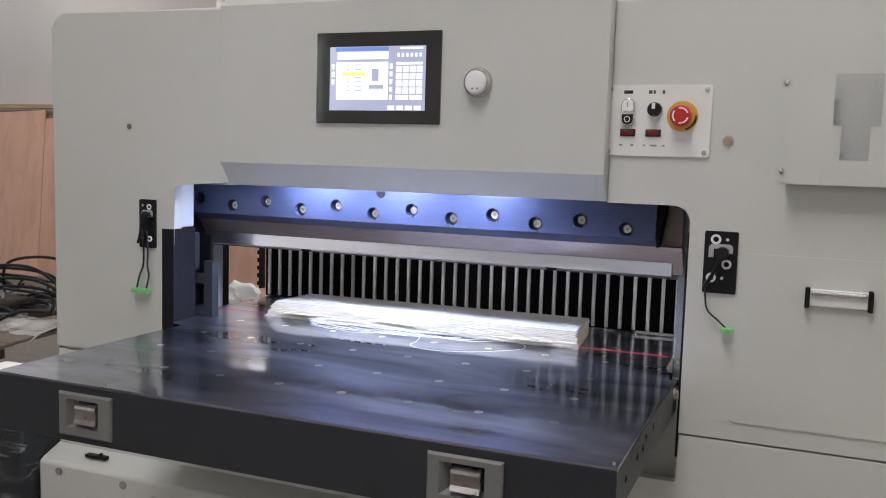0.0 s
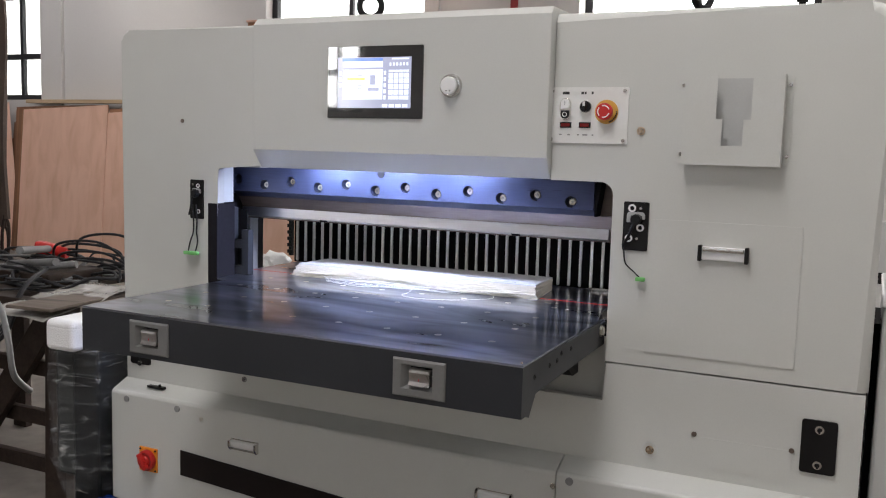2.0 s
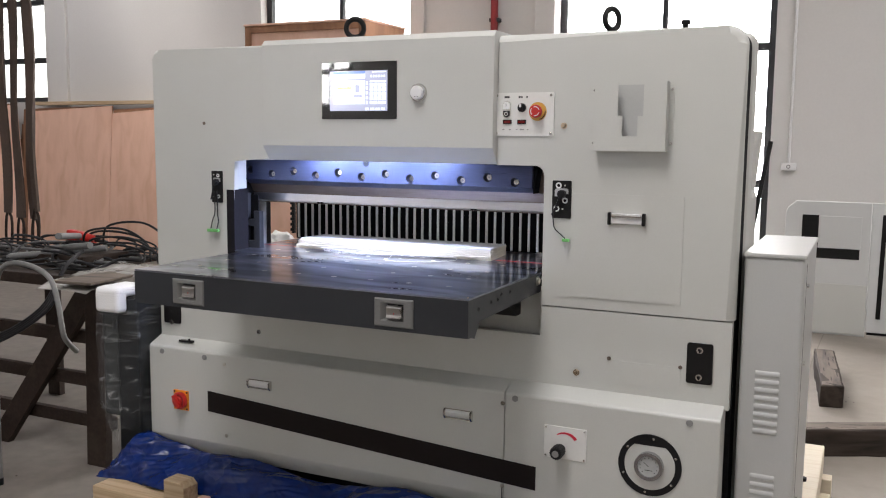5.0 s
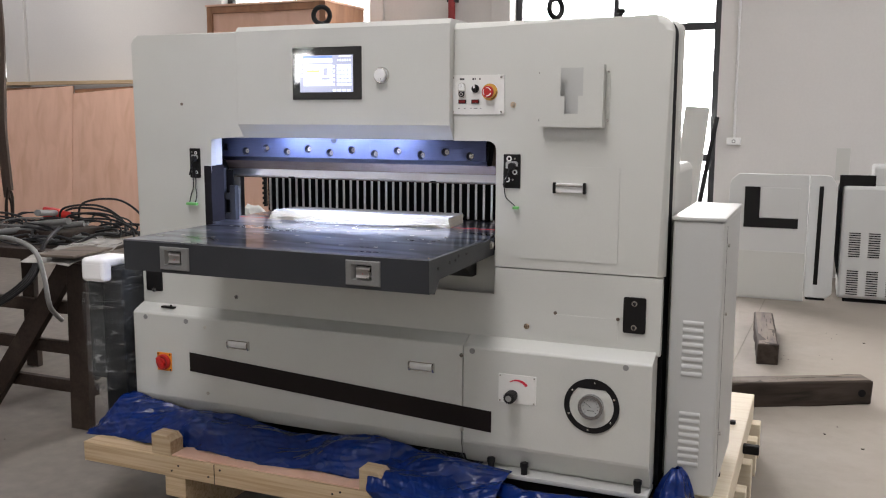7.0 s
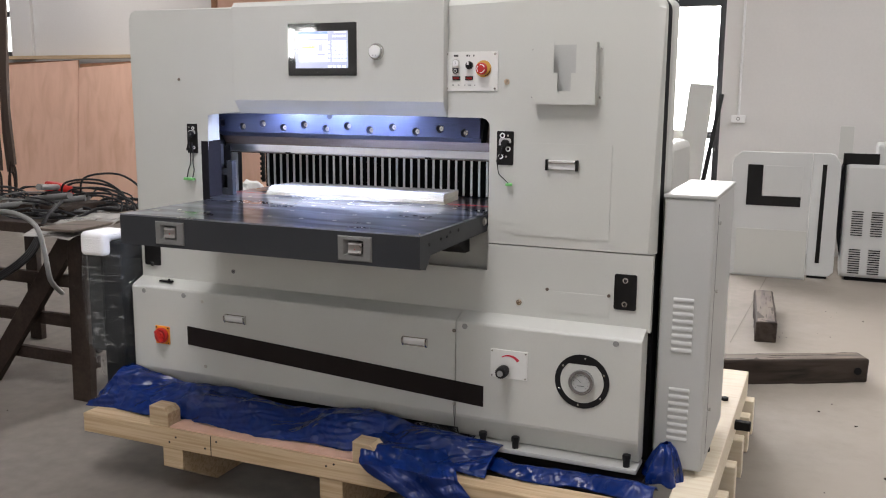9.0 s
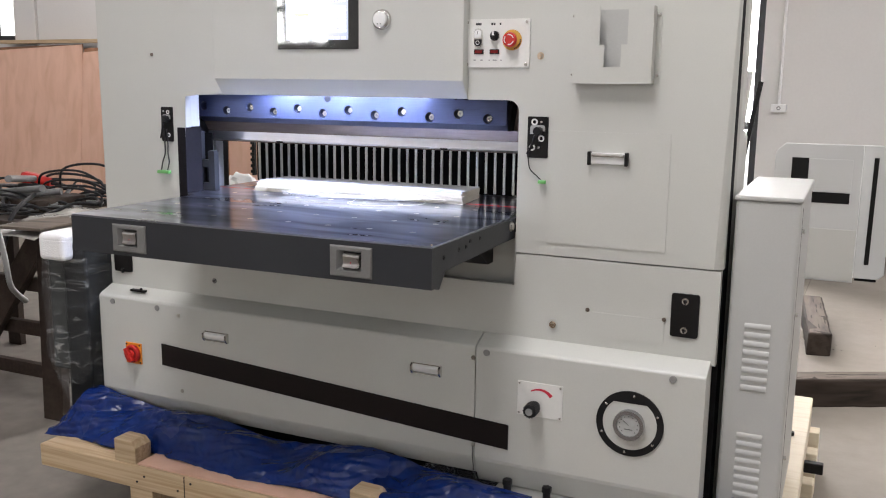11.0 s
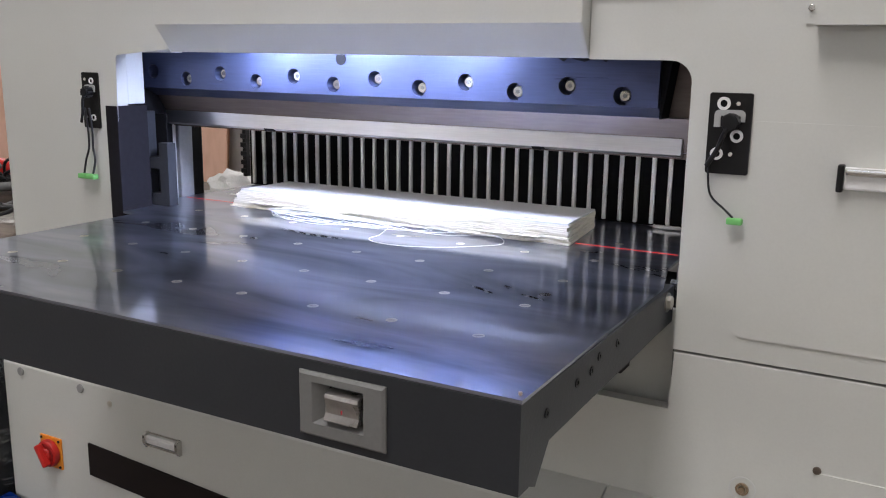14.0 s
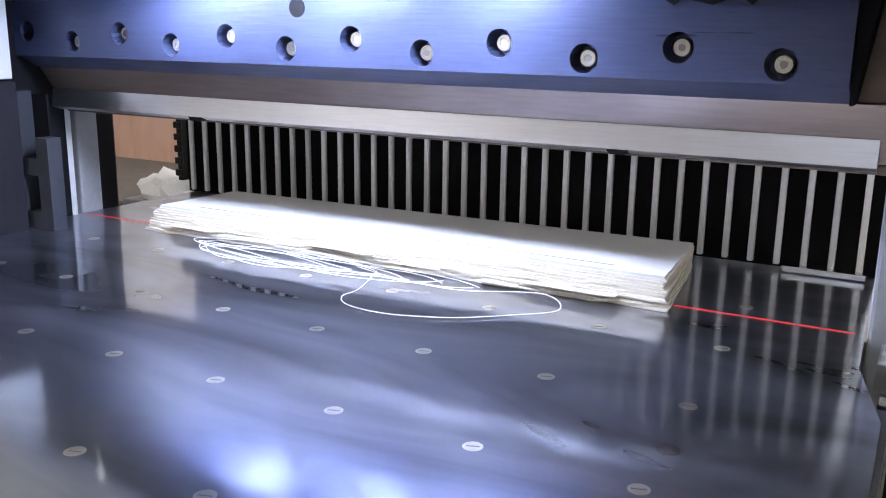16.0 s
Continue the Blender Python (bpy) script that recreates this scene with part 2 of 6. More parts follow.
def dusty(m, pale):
    """Floor paler towards +x, ragged edge: dust, plus window light put into the colour."""
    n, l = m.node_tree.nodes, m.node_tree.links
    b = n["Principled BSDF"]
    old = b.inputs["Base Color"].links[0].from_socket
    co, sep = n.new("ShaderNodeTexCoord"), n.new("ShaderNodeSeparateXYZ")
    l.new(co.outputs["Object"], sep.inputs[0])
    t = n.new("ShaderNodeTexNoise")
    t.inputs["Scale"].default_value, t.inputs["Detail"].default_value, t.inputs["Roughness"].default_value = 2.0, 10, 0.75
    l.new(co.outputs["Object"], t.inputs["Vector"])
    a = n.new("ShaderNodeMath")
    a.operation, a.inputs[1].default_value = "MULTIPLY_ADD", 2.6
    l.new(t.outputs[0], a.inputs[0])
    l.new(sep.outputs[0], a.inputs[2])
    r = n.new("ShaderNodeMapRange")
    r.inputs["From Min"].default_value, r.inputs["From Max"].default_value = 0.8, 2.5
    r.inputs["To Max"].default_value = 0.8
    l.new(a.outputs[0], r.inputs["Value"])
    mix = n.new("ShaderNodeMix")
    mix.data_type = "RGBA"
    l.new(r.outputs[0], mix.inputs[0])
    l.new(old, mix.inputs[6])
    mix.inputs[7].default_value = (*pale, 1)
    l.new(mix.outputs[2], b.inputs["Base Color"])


# the pale tone holds dust and the window light on that side
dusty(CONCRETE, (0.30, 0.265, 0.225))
CEIL = mat("white_roof_sheet", (0.7, 0.7, 0.68), 0.8, var=0.04, scale=0.6, fine=30, bump=0.01)
FRAME_DARK = mat("dark_window_frame", (0.025, 0.025, 0.028), 0.5, var=0.1, bump=0.02)
PIPE_RED = mat("red_fire_pipe", (0.28, 0.02, 0.022), 0.4, var=0.06, bump=0.01)
TARP = mat("blue_polythene", (0.003, 0.018, 0.12), 0.24, var=0.35, scale=5, fine=30, bump=0.03, rvar=0.08)
WRAP_DARK = mat("black_wrapped_carton", (0.008, 0.009, 0.010), 0.5, var=0.3, scale=6, bump=0.06)
GREYBOARD = mat("grey_padding", (0.04, 0.043, 0.042), 0.7, var=0.2, scale=6, bump=0.04)
FILM = film("stretch_film", (0.50, 0.52, 0.52), 0.03, 0.34, 0.14, 6)
BAG = film("grey_plastic_sheet", (0.40, 0.38, 0.35), 0.7, 0.95, 0.25, 5)
BAG_CLEAR = film("clear_bag", (0.6, 0.62, 0.64), 0.06, 0.6, 0.1, 9)
OUTSIDE = glow("bright_daylight", (1.0, 0.98, 0.95), 1.6)
SCREEN_BG = glow("screen_grey", (0.36, 0.38, 0.52), 0.9)
SCREEN_WHITE = glow("screen_white", (0.86, 0.90, 1.0), 0.95)
SCREEN_BLUE = glow("screen_blue", (0.14, 0.24, 0.62), 0.9)
SCREEN_YELLOW = glow("screen_yellow", (0.95, 0.85, 0.20), 0.95)
SCREEN_DARK = glow("screen_dark", (0.22, 0.23, 0.32), 0.7)
LED = glow("cool_led", (0.72, 0.82, 1.0), 8.0)
LASER = glow("red_line_light", (0.9, 0.05, 0.05), 0.5)
LABEL_RED = mat("printed_red", (0.55, 0.02, 0.05), 0.5, bump=0.0)
INK = mat("printed_ink", (0.05, 0.05, 0.05), 0.6, bump=0.0)
GALV = mat("galvanised_sheet", (0.40, 0.405, 0.40), 0.5, 0.2, var=0.08, scale=12, bump=0.01)
GAUGE = mat("gauge_dial", (0.42, 0.43, 0.42), 0.12, bump=0.0)


def glass_mat():
    m = bpy.data.materials.new("window_glass")
    m.use_nodes = True
    b = m.node_tree.nodes["Principled BSDF"]
    b.inputs["Base Color"].default_value = (0.95, 0.97, 0.97, 1)
    b.inputs["Transmission Weight"].default_value = 1.0
    b.inputs["Roughness"].default_value = 0.03
    b.inputs["IOR"].default_value = 1.45
    return m


GLASS = glass_mat()


def table_mat():
    """Blackened polished plate: mirror-like, with wiped smears and fine scratches."""
    m = bpy.data.materials.new("polished_dark_plate")
    m.use_nodes = True
    n, l = m.node_tree.nodes, m.node_tree.links
    b = n["Principled BSDF"]
    co, mp = n.new("ShaderNodeTexCoord"), n.new("ShaderNodeMapping")
    mp.inputs["Scale"].default_value = (0.8, 2.4, 1.0)
    mp.inputs["Rotation"].default_value = (0, 0, radians(35))
    l.new(co.outputs["Object"], mp.inputs["Vector"])
    sm, sc = n.new("ShaderNodeTexNoise"), n.new("ShaderNodeTexNoise")
    sm.inputs["Scale"].default_value, sm.inputs["Detail"].default_value, sm.inputs["Distortion"].default_value = 3.2, 3.5, 0.9
    mp2 = n.new("ShaderNodeMapping")
    mp2.inputs["Scale"].default_value = (220, 6, 1)
    l.new(co.outputs["Object"], mp2.inputs["Vector"])
    sc.inputs["Scale"].default_value, sc.inputs["Detail"].default_value = 1.0, 4
    l.new(mp.outputs[0], sm.inputs["Vector"])
    l.new(mp2.outputs[0], sc.inputs["Vector"])
    haze = n.new("ShaderNodeBsdfPrincipled")
    c = n.new("ShaderNodeMix")
    c.data_type = "RGBA"
    # slight blue of the reflected lamplight put into the base
    c.inputs[6].default_value, c.inputs[7].default_value = (0.36, 0.375, 0.42, 1), (0.50, 0.51, 0.55, 1)
    l.new(sm.outputs[0], c.inputs[0])
    bp = n.new("ShaderNodeBump")
    bp.inputs["Strength"].default_value, bp.inputs["Distance"].default_value = 0.05, 0.0006
    l.new(sc.outputs[0], bp.inputs["Height"])
    for shader, lo, hi in ((b, 0.07, 0.095), (haze, 0.26, 0.36)):
        r = n.new("ShaderNodeMapRange")
        r.inputs["From Min"].default_value, r.inputs["From Max"].default_value = 0.3, 0.7
        r.inputs["To Min"].default_value, r.inputs["To Max"].default_value = lo, hi
        l.new(sm.outputs[0], r.inputs["Value"])
        l.new(r.outputs[0], shader.inputs["Roughness"])
        shader.inputs["Metallic"].default_value = 1.0
    l.new(bp.outputs[0], haze.inputs["Normal"])
    l.new(c.outputs[2], b.inputs["Base Color"])
    # the lamps' blue glow is tinted into the haze colour
    haze.inputs["Base Color"].default_value = (0.52, 0.56, 0.70, 1)
    wipe = n.new("ShaderNodeMapRange")
    wipe.inputs["From Min"].default_value, wipe.inputs["From Max"].default_value = 0.32, 0.68
    wipe.inputs["To Min"].default_value, wipe.inputs["To Max"].default_value = 0.22, 0.50
    l.new(sm.outputs[0], wipe.inputs["Value"])
    both = n.new("ShaderNodeMixShader")
    l.new(wipe.outputs[0], both.inputs[0])
    l.new(b.outputs[0], both.inputs[1])
    l.new(haze.outputs[0], both.inputs[2])
    l.new(both.outputs[0], n["Material Output"].inputs[0])
    return m


TABLE = table_mat()
# matt blacks: little gloss
for m, level in ((LINER, 0.08), (DARK, 0.1), (BLACK_METAL, 0.25), (BLACK, 0.3), (CHARCOAL, 0.3), (WRAP_DARK, 0.15), (RUST, 0.2), (STRIPE, 0.2), (RUBBER, 0.3), (TIMBER, 0.2), (GREYBOARD, 0.2), (CASTING_DARK, 0.15), (TARP, 0.33)):
    m.node_tree.nodes["Principled BSDF"].inputs["Specular IOR Level"].default_value = level

# ---- building helpers ----
ORIGIN = {}


def thing(name, at, label, category, group="", kind=""):
    ob = new(name)
    ob.location = at
    ob.empty_display_size = 0.1
    ORIGIN[ob.name] = Vector(at)
    return tagged(ob, label, category, group, kind)


def mesh_of(name, bm, material):
    bmesh.ops.recalc_face_normals(bm, faces=bm.faces)
    bm.edges.index_update()
    area = {f: f.calc_area() for f in bm.faces}
    # a broad flat face stays flat beside its narrow rounded edge
    flat = []
    for e in bm.edges:
        if len(e.link_faces) == 2:
            a, b = sorted(area[f] for f in e.link_faces)
            if b > 5 * a:
                flat.append(e.index)
    me = bpy.data.meshes.new(name)
    bm.to_mesh(me)
    bm.free()
    me.materials.append(material)
    for p in me.polygons:
        p.use_smooth = True
    me.set_sharp_from_angle(angle=radians(32))
    for i in flat:
        me.edges[i].use_edge_sharp = True
    return me


def part(name, bm, material, parent, label=""):
    """One mesh, given in world metres, under a thing or under a part."""
    o = ORIGIN[parent.name]
    bmesh.ops.translate(bm, verts=bm.verts, vec=-o)
    ob = new(name, mesh_of(name, bm, material))
    ob.parent = parent
    ORIGIN[ob.name] = o
    return tagged(ob, label)


def again(ob, dx, dy, dz):
    """The same part once more, shifted; it shares the mesh."""
    c = new(ob.name.split(".")[0], ob.data)
    c.parent = ob.parent
    c.location = Vector(ob.location) + Vector((dx, dy, dz))
    ORIGIN[c.name] = ORIGIN[ob.name]
    if "label" in ob:
        tagged(c, ob["label"])
    return c


def solo(name, bm, material, label, category, group="", kind="", at=None):
    """A thing that is one mesh, given in world metres."""
    if at is not None:
        bmesh.ops.translate(bm, verts=bm.verts, vec=-Vector(at))
    ob = new(name, mesh_of(name, bm, material))
    if at is not None:
        ob.location = at
    ORIGIN[ob.name] = Vector(at or (0, 0, 0))
    return tagged(ob, label, category, group, kind)


def B():
    return bmesh.new()


def box(x0, x1, y0, y1, z0, z1, r=0.0, seg=2, bm=None):
    bm = bm or B()
    tmp = B()
    bmesh.ops.create_cube(tmp, size=1)
    for v in tmp.verts:
        v.co = Vector(((x0 + x1) / 2 + v.co.x * (x1 - x0), (y0 + y1) / 2 + v.co.y * (y1 - y0), (z0 + z1) / 2 + v.co.z * (z1 - z0)))
    if r:
        bmesh.ops.bevel(tmp, geom=list(tmp.edges), offset=r, segments=seg, affect="EDGES", profile=0.5)
    return join(bm, tmp)


def join(bm, tmp, m=None):
    if m is not None:
        bmesh.ops.transform(tmp, matrix=m, verts=tmp.verts)
    made = {v: bm.verts.new(v.co) for v in tmp.verts}
    for f in tmp.faces:
        bm.faces.new([made[v] for v in f.verts])
    tmp.free()
    return bm


def cyl(p0, p1, r, seg=20, r2=None, bm=None, bevel=0.0):
    bm = bm or B()
    p0, p1 = Vector(p0), Vector(p1)
    d = p1 - p0
    tmp = B()
    bmesh.ops.create_cone(tmp, cap_ends=True, segments=seg, radius1=r, radius2=r if r2 is None else r2, depth=d.length)
    if bevel:
        rim = [e for e in tmp.edges if abs(e.verts[0].co.z - e.verts[1].co.z) < 1e-6]
        bmesh.ops.bevel(tmp, geom=rim, offset=bevel, segments=2, affect="EDGES", profile=0.5)
    return join(bm, tmp, Matrix.Translation((p0 + p1) / 2) @ d.to_track_quat("Z", "Y").to_matrix().to_4x4())


def tube(pts, r, seg=8, bm=None, closed=False):
    bm = bm or B()
    pts = [Vector(p) for p in pts]
    rings, n = [], len(pts)
    side = None
    for i, p in enumerate(pts):
        a = pts[(i - 1) % n] if closed or i else p
        b = pts[(i + 1) % n] if closed or i < n - 1 else p
        d = (b - a).normalized()
        if side is None:
            side = d.orthogonal().normalized()
        side = (side - d * side.dot(d)).normalized()
        up = d.cross(side)
        rings.append([bm.verts.new(p + (side * math.cos(k * math.tau / seg) + up * math.sin(k * math.tau / seg)) * r) for k in range(seg)])
    for i in range(n if closed else n - 1):
        a, b = rings[i], rings[(i + 1) % n]
        for k in range(seg):
            bm.faces.new((a[k], a[(k + 1) % seg], b[(k + 1) % seg], b[k]))
    if not closed:
        bm.faces.new(rings[0][::-1])
        bm.faces.new(rings[-1])
    return bm


def smooth(pts, n=6):
    """A Catmull-Rom line through points."""
    pts = [Vector(p) for p in pts]
    q = [pts[0]] + pts + [pts[-1]]
    out = []
    for i in range(1, len(q) - 2):
        for k in range(n):
            t = k / n
            a, b, c, d = q[i - 1], q[i], q[i + 1], q[i + 2]
            out.append(0.5 * (2 * b + (c - a) * t + (2 * a - 5 * b + 4 * c - d) * t * t + (3 * b - a - 3 * c + d) * t ** 3))
    return out + [pts[-1]]


def ring(c, axis, R, r, seg=28, sub=10, bm=None):
    """A torus round the axis."""
    q = Vector(axis).to_track_quat("Z", "Y").to_matrix()
    return tube([Vector(c) + q @ Vector((R * math.cos(k * math.tau / seg), R * math.sin(k * math.tau / seg), 0)) for k in range(seg)], r, sub, bm, True)


def washer(c, axis, r0, r1, h, seg=32, bm=None):
    """A flat ring with a hole, h thick along the axis."""
    bm = bm or B()
    q = Vector(axis).to_track_quat("Z", "Y").to_matrix()
    loops = []
    for r, z in ((r0, 0), (r1, 0), (r1, h), (r0, h)):
        loops.append([bm.verts.new(Vector(c) + q @ Vector((r * math.cos(k * math.tau / seg), r * math.sin(k * math.tau / seg), z))) for k in range(seg)])
    for i in range(4):
        a, b = loops[i], loops[(i + 1) % 4]
        for k in range(seg):
            bm.faces.new((a[k], a[(k + 1) % seg], b[(k + 1) % seg], b[k]))
    return bm


def arc(cx, cy, r, a0, a1, n=6):
    return [(cx + r * math.cos(radians(a0 + (a1 - a0) * k / n)), cy + r * math.sin(radians(a0 + (a1 - a0) * k / n))) for k in range(n + 1)]


def rounded(x0, x1, z0, z1, r, n=5):
    return arc(x1 - r, z0 + r, r, -90, 0, n) + arc(x1 - r, z1 - r, r, 0, 90, n) + arc(x0 + r, z1 - r, r, 90, 180, n) + arc(x0 + r, z0 + r, r, 180, 270, n)


def prism(pts, a, b, axis="y", bm=None, soft=0.0, seg=2, far=False):
    """An outline, extruded along an axis from a to b; soft rounds the edge round the face at a (and at b with far)."""
    bm = bm or B()
    tmp = B()
    put = {"x": lambda u, v, w: (w, u, v), "y": lambda u, v, w: (u, w, v), "z": lambda u, v, w: (u, v, w)}[axis]
    A = [tmp.verts.new(put(u, v, a)) for u, v in pts]
    C = [tmp.verts.new(put(u, v, b)) for u, v in pts]
    fa = tmp.faces.new(A)
    fb = tmp.faces.new(C[::-1])
    n = len(pts)
    for i in range(n):
        tmp.faces.new((A[i], C[i], C[(i + 1) % n], A[(i + 1) % n]))
    if soft:
        es = set(fa.edges) | (set(fb.edges) if far else set())
        bmesh.ops.bevel(tmp, geom=list(es), offset=soft, segments=seg, affect="EDGES", profile=0.5)
    return join(bm, tmp)


def hole_cell(bm, x0, x1, z0, z1, cx, cz, r, depth, place, seg=20):
    """A patch of a face with a round blind hole. place(u, v, w) gives the point at u, v on the face and w deep."""
    angs = sorted([k * math.tau / seg for k in range(seg)] + [math.atan2(z - cz, x - cx) % math.tau for x in (x0, x1) for z in (z0, z1)])
    outer, inner, deep = [], [], []
    for a in angs:
        c, s = math.cos(a), math.sin(a)
        k = min([(x - cx) / c for x in (x0, x1) if abs(c) > 1e-9 and (x - cx) / c > 0] + [(z - cz) / s for z in (z0, z1) if abs(s) > 1e-9 and (z - cz) / s > 0])
        outer.append(bm.verts.new(place(cx + k * c, cz + k * s, 0)))
        inner.append(bm.verts.new(place(cx + r * c, cz + r * s, 0)))
        deep.append(bm.verts.new(place(cx + r * c, cz + r * s, depth)))
    n = len(angs)
    for i in range(n):
        j = (i + 1) % n
        bm.faces.new((outer[i], outer[j], inner[j], inner[i]))
        bm.faces.new((inner[i], inner[j], deep[j], deep[i]))
    bm.faces.new(deep)

# ---- the hall ----
EDGE = 0.25


def hall():
    bm = box(WEST - EDGE, EAST + EDGE, SOUTH - EDGE, NORTH + EDGE, -0.2, 0.0)
    solo("floor", bm, CONCRETE, "dusty grey-brown concrete workshop floor with stains, window light in its paler side's colour", "floor", kind="structure")
    # joints sawn in the floor
    bm = box(-0.003, 0.003, -0.8, 2.75, 0.0, 0.002)
    j = solo("trim", bm, mat("floor_joint", (0.17, 0.145, 0.12), 0.9), "dark sawn joint in the concrete floor", "floor joint", kind="structure")
    j.location, j.rotation_euler = (0.56, 3.6, 0), (0, 0, radians(-1.5))
    # walls with openings
    wall_with("wall_north", NORTH, 1, [(-10.9, -9.25, 1.95, 4.4), (-5.75, -3.75, 1.6, 4.4), (-2.1, 0.0, 0.25, 4.4)])
    wall_with("wall_south", SOUTH, -1, [(x - w, x + w, z0, z1) for x, w, z0, z1, _ in PANES])
    for name, x in (("wall_west", WEST), ("wall_east", EAST)):
        s = -1 if x < 0 else 1
        solo(name, box(min(x, x + s * EDGE), max(x, x + s * EDGE), SOUTH, NORTH, 0, HIGH), WALL, "plain whitewashed plaster wall", "wall", kind="structure")
    bm = B()
    x = WEST
    for rx, y0, y1, watts in ROOF:
        box(x, rx - 0.75, SOUTH, NORTH, HIGH, HIGH + 0.1, bm=bm)
        box(rx - 0.75, rx + 0.75, SOUTH, y0, HIGH, HIGH + 0.1, bm=bm)
        box(rx - 0.75, rx + 0.75, y1, NORTH, HIGH, HIGH + 0.1, bm=bm)
        x = rx + 0.75
    box(x, EAST, SOUTH, NORTH, HIGH, HIGH + 0.1, bm=bm)
    solo("ceiling", bm, CEIL, "unseen white sheet ceiling with long openings added for overhead light", "ceiling", kind="structure")
    # pilasters and the strip of wall between the windows
    for x0, x1 in ((-9.245, -8.87), (-3.745, -3.58), (-2.32, -2.105)):
        solo("trim", box(x0, x1, NORTH - 0.05, NORTH - 0.002, 0, HIGH, 0.006), WALL, "shallow whitewashed pilaster on the plaster wall", "pilaster", kind="structure")


def wall_with(name, y, side, holes):
    """A wall along x with rectangular openings through it."""
    y0, y1 = (y, y + EDGE) if side > 0 else (y - EDGE, y)
    bm = B()
    x = WEST
    for a, b, z0, z1 in holes:
        box(x, a, y0, y1, 0, HIGH, bm=bm)
        box(a, b, y0, y1, 0, z0, bm=bm)
        box(a, b, y0, y1, z1, HIGH, bm=bm)
        x = b
    box(x, EAST, y0, y1, 0, HIGH, bm=bm)
    solo(name, bm, WALL, "whitewashed plaster wall with tall window openings", "wall", kind="structure")


def window(name, x0, x1, z0, z1, y, mullions, rails, label):
    w = thing(name, ((x0 + x1) / 2, y, z0), label, "window", kind="structure")
    t = 0.035
    bm = box(x0, x0 + t * 2, y - t, y + t, z0, z1)
    box(x1 - t * 2, x1, y - t, y + t, z0, z1, bm=bm)
    box(x0 + t * 2, x1 - t * 2, y - t, y + t, z0, z0 + t * 2, bm=bm)
    box(x0 + t * 2, x1 - t * 2, y - t, y + t, z1 - t * 2, z1, bm=bm)
    part("window_frame", bm, FRAME_DARK, w)
    for x in mullions:
        part("mullion", box(x - 0.025, x + 0.025, y - t * 0.9, y + t * 0.9, z0 + t * 2, z1 - t * 2, 0.003), FRAME_DARK, w)
    for z in rails:
        part("rail", box(x0 + t * 2, x1 - t * 2, y - t * 1.1, y + t * 1.1, z - 0.035, z + 0.035, 0.003), FRAME_DARK, w)
    xs = [x0 + t * 2] + list(mullions) + [x1 - t * 2]
    zs = [z0 + t * 2] + list(rails) + [z1 - t * 2]
    for a, b in zip(xs, xs[1:]):
        for c, d in zip(zs, zs[1:]):
            p = part("pane", box(a, b, y - 0.003, y + 0.003, c, d), GLASS, w)
            p.visible_shadow = False
    return w


hall()
NY = NORTH + 0.16
window("window_1", -10.9, -9.25, 1.95, 4.4, NY, [-10.35, -9.8], [2.52, 3.3], "tall white-lit window with dark steel glazing bars")
window("window_2", -5.75, -3.75, 1.6, 4.4, NY, [-4.72], [2.35, 3.4], "wide bright window with a dark steel frame")
window("window_3", -2.1, 0.0, 0.25, 4.4, NY, [-1.04], [1.1, 2.38, 3.4], "tall bright window with dark frame reaching near the floor")
for x, w, z0, z1, _ in PANES:
    window("window_4", x - w, x + w, z0, z1, SOUTH - 0.05, [x - w / 3, x + w / 3], [(z0 + z1) / 2], "unseen workshop window with dark steel glazing bars")
sky_card = B()
for x0, x1 in ((-13, -8), (-7.5, -2.9), (-2.6, 1.5)):
    box(x0, x1, NORTH + 1.2, NORTH + 1.22, -0.5, 6, bm=sky_card)
solo("backdrop", sky_card, OUTSIDE, "bright hazy daylight outside the windows", "backdrop", kind="structure")

# ---- the paper cutter: x along its front, y into it, front panels at y = 0 ----
BASE, TOP, DECK = 0.27, 1.775, 1.08
LEFT, RIGHT = -1.48, 0.547
OP_L, OP_R, OP_T, OP_B = -1.13, -0.003, 1.395, 0.89
cutter = thing("paper_cutter", (-0.45, 0.1, BASE), "large grey industrial paper-cutting machine standing on a wooden pallet", "paper cutter")


def screw_head(x, y, z, r=0.0045, material=CHROME, parent=None, name="screw"):
    """A slotted round head that faces the front."""
    bm = cyl((x, y + 0.001, z), (x, y - 0.0025, z), r, 12, bevel=0.0008)
    box(x - r * 0.8, x + r * 0.8, y - 0.0031, y - 0.0024, z - r * 0.13, z + r * 0.13, bm=bm)
    return part(name, bm, material, parent or cutter)


def big_round(bm, test, r, seg=4):
    es = [e for e in bm.edges if test(e.verts[0].co) and test(e.verts[1].co)]
    bmesh.ops.bevel(bm, geom=es, offset=r, segments=seg, affect="EDGES", profile=0.5)
    return bm


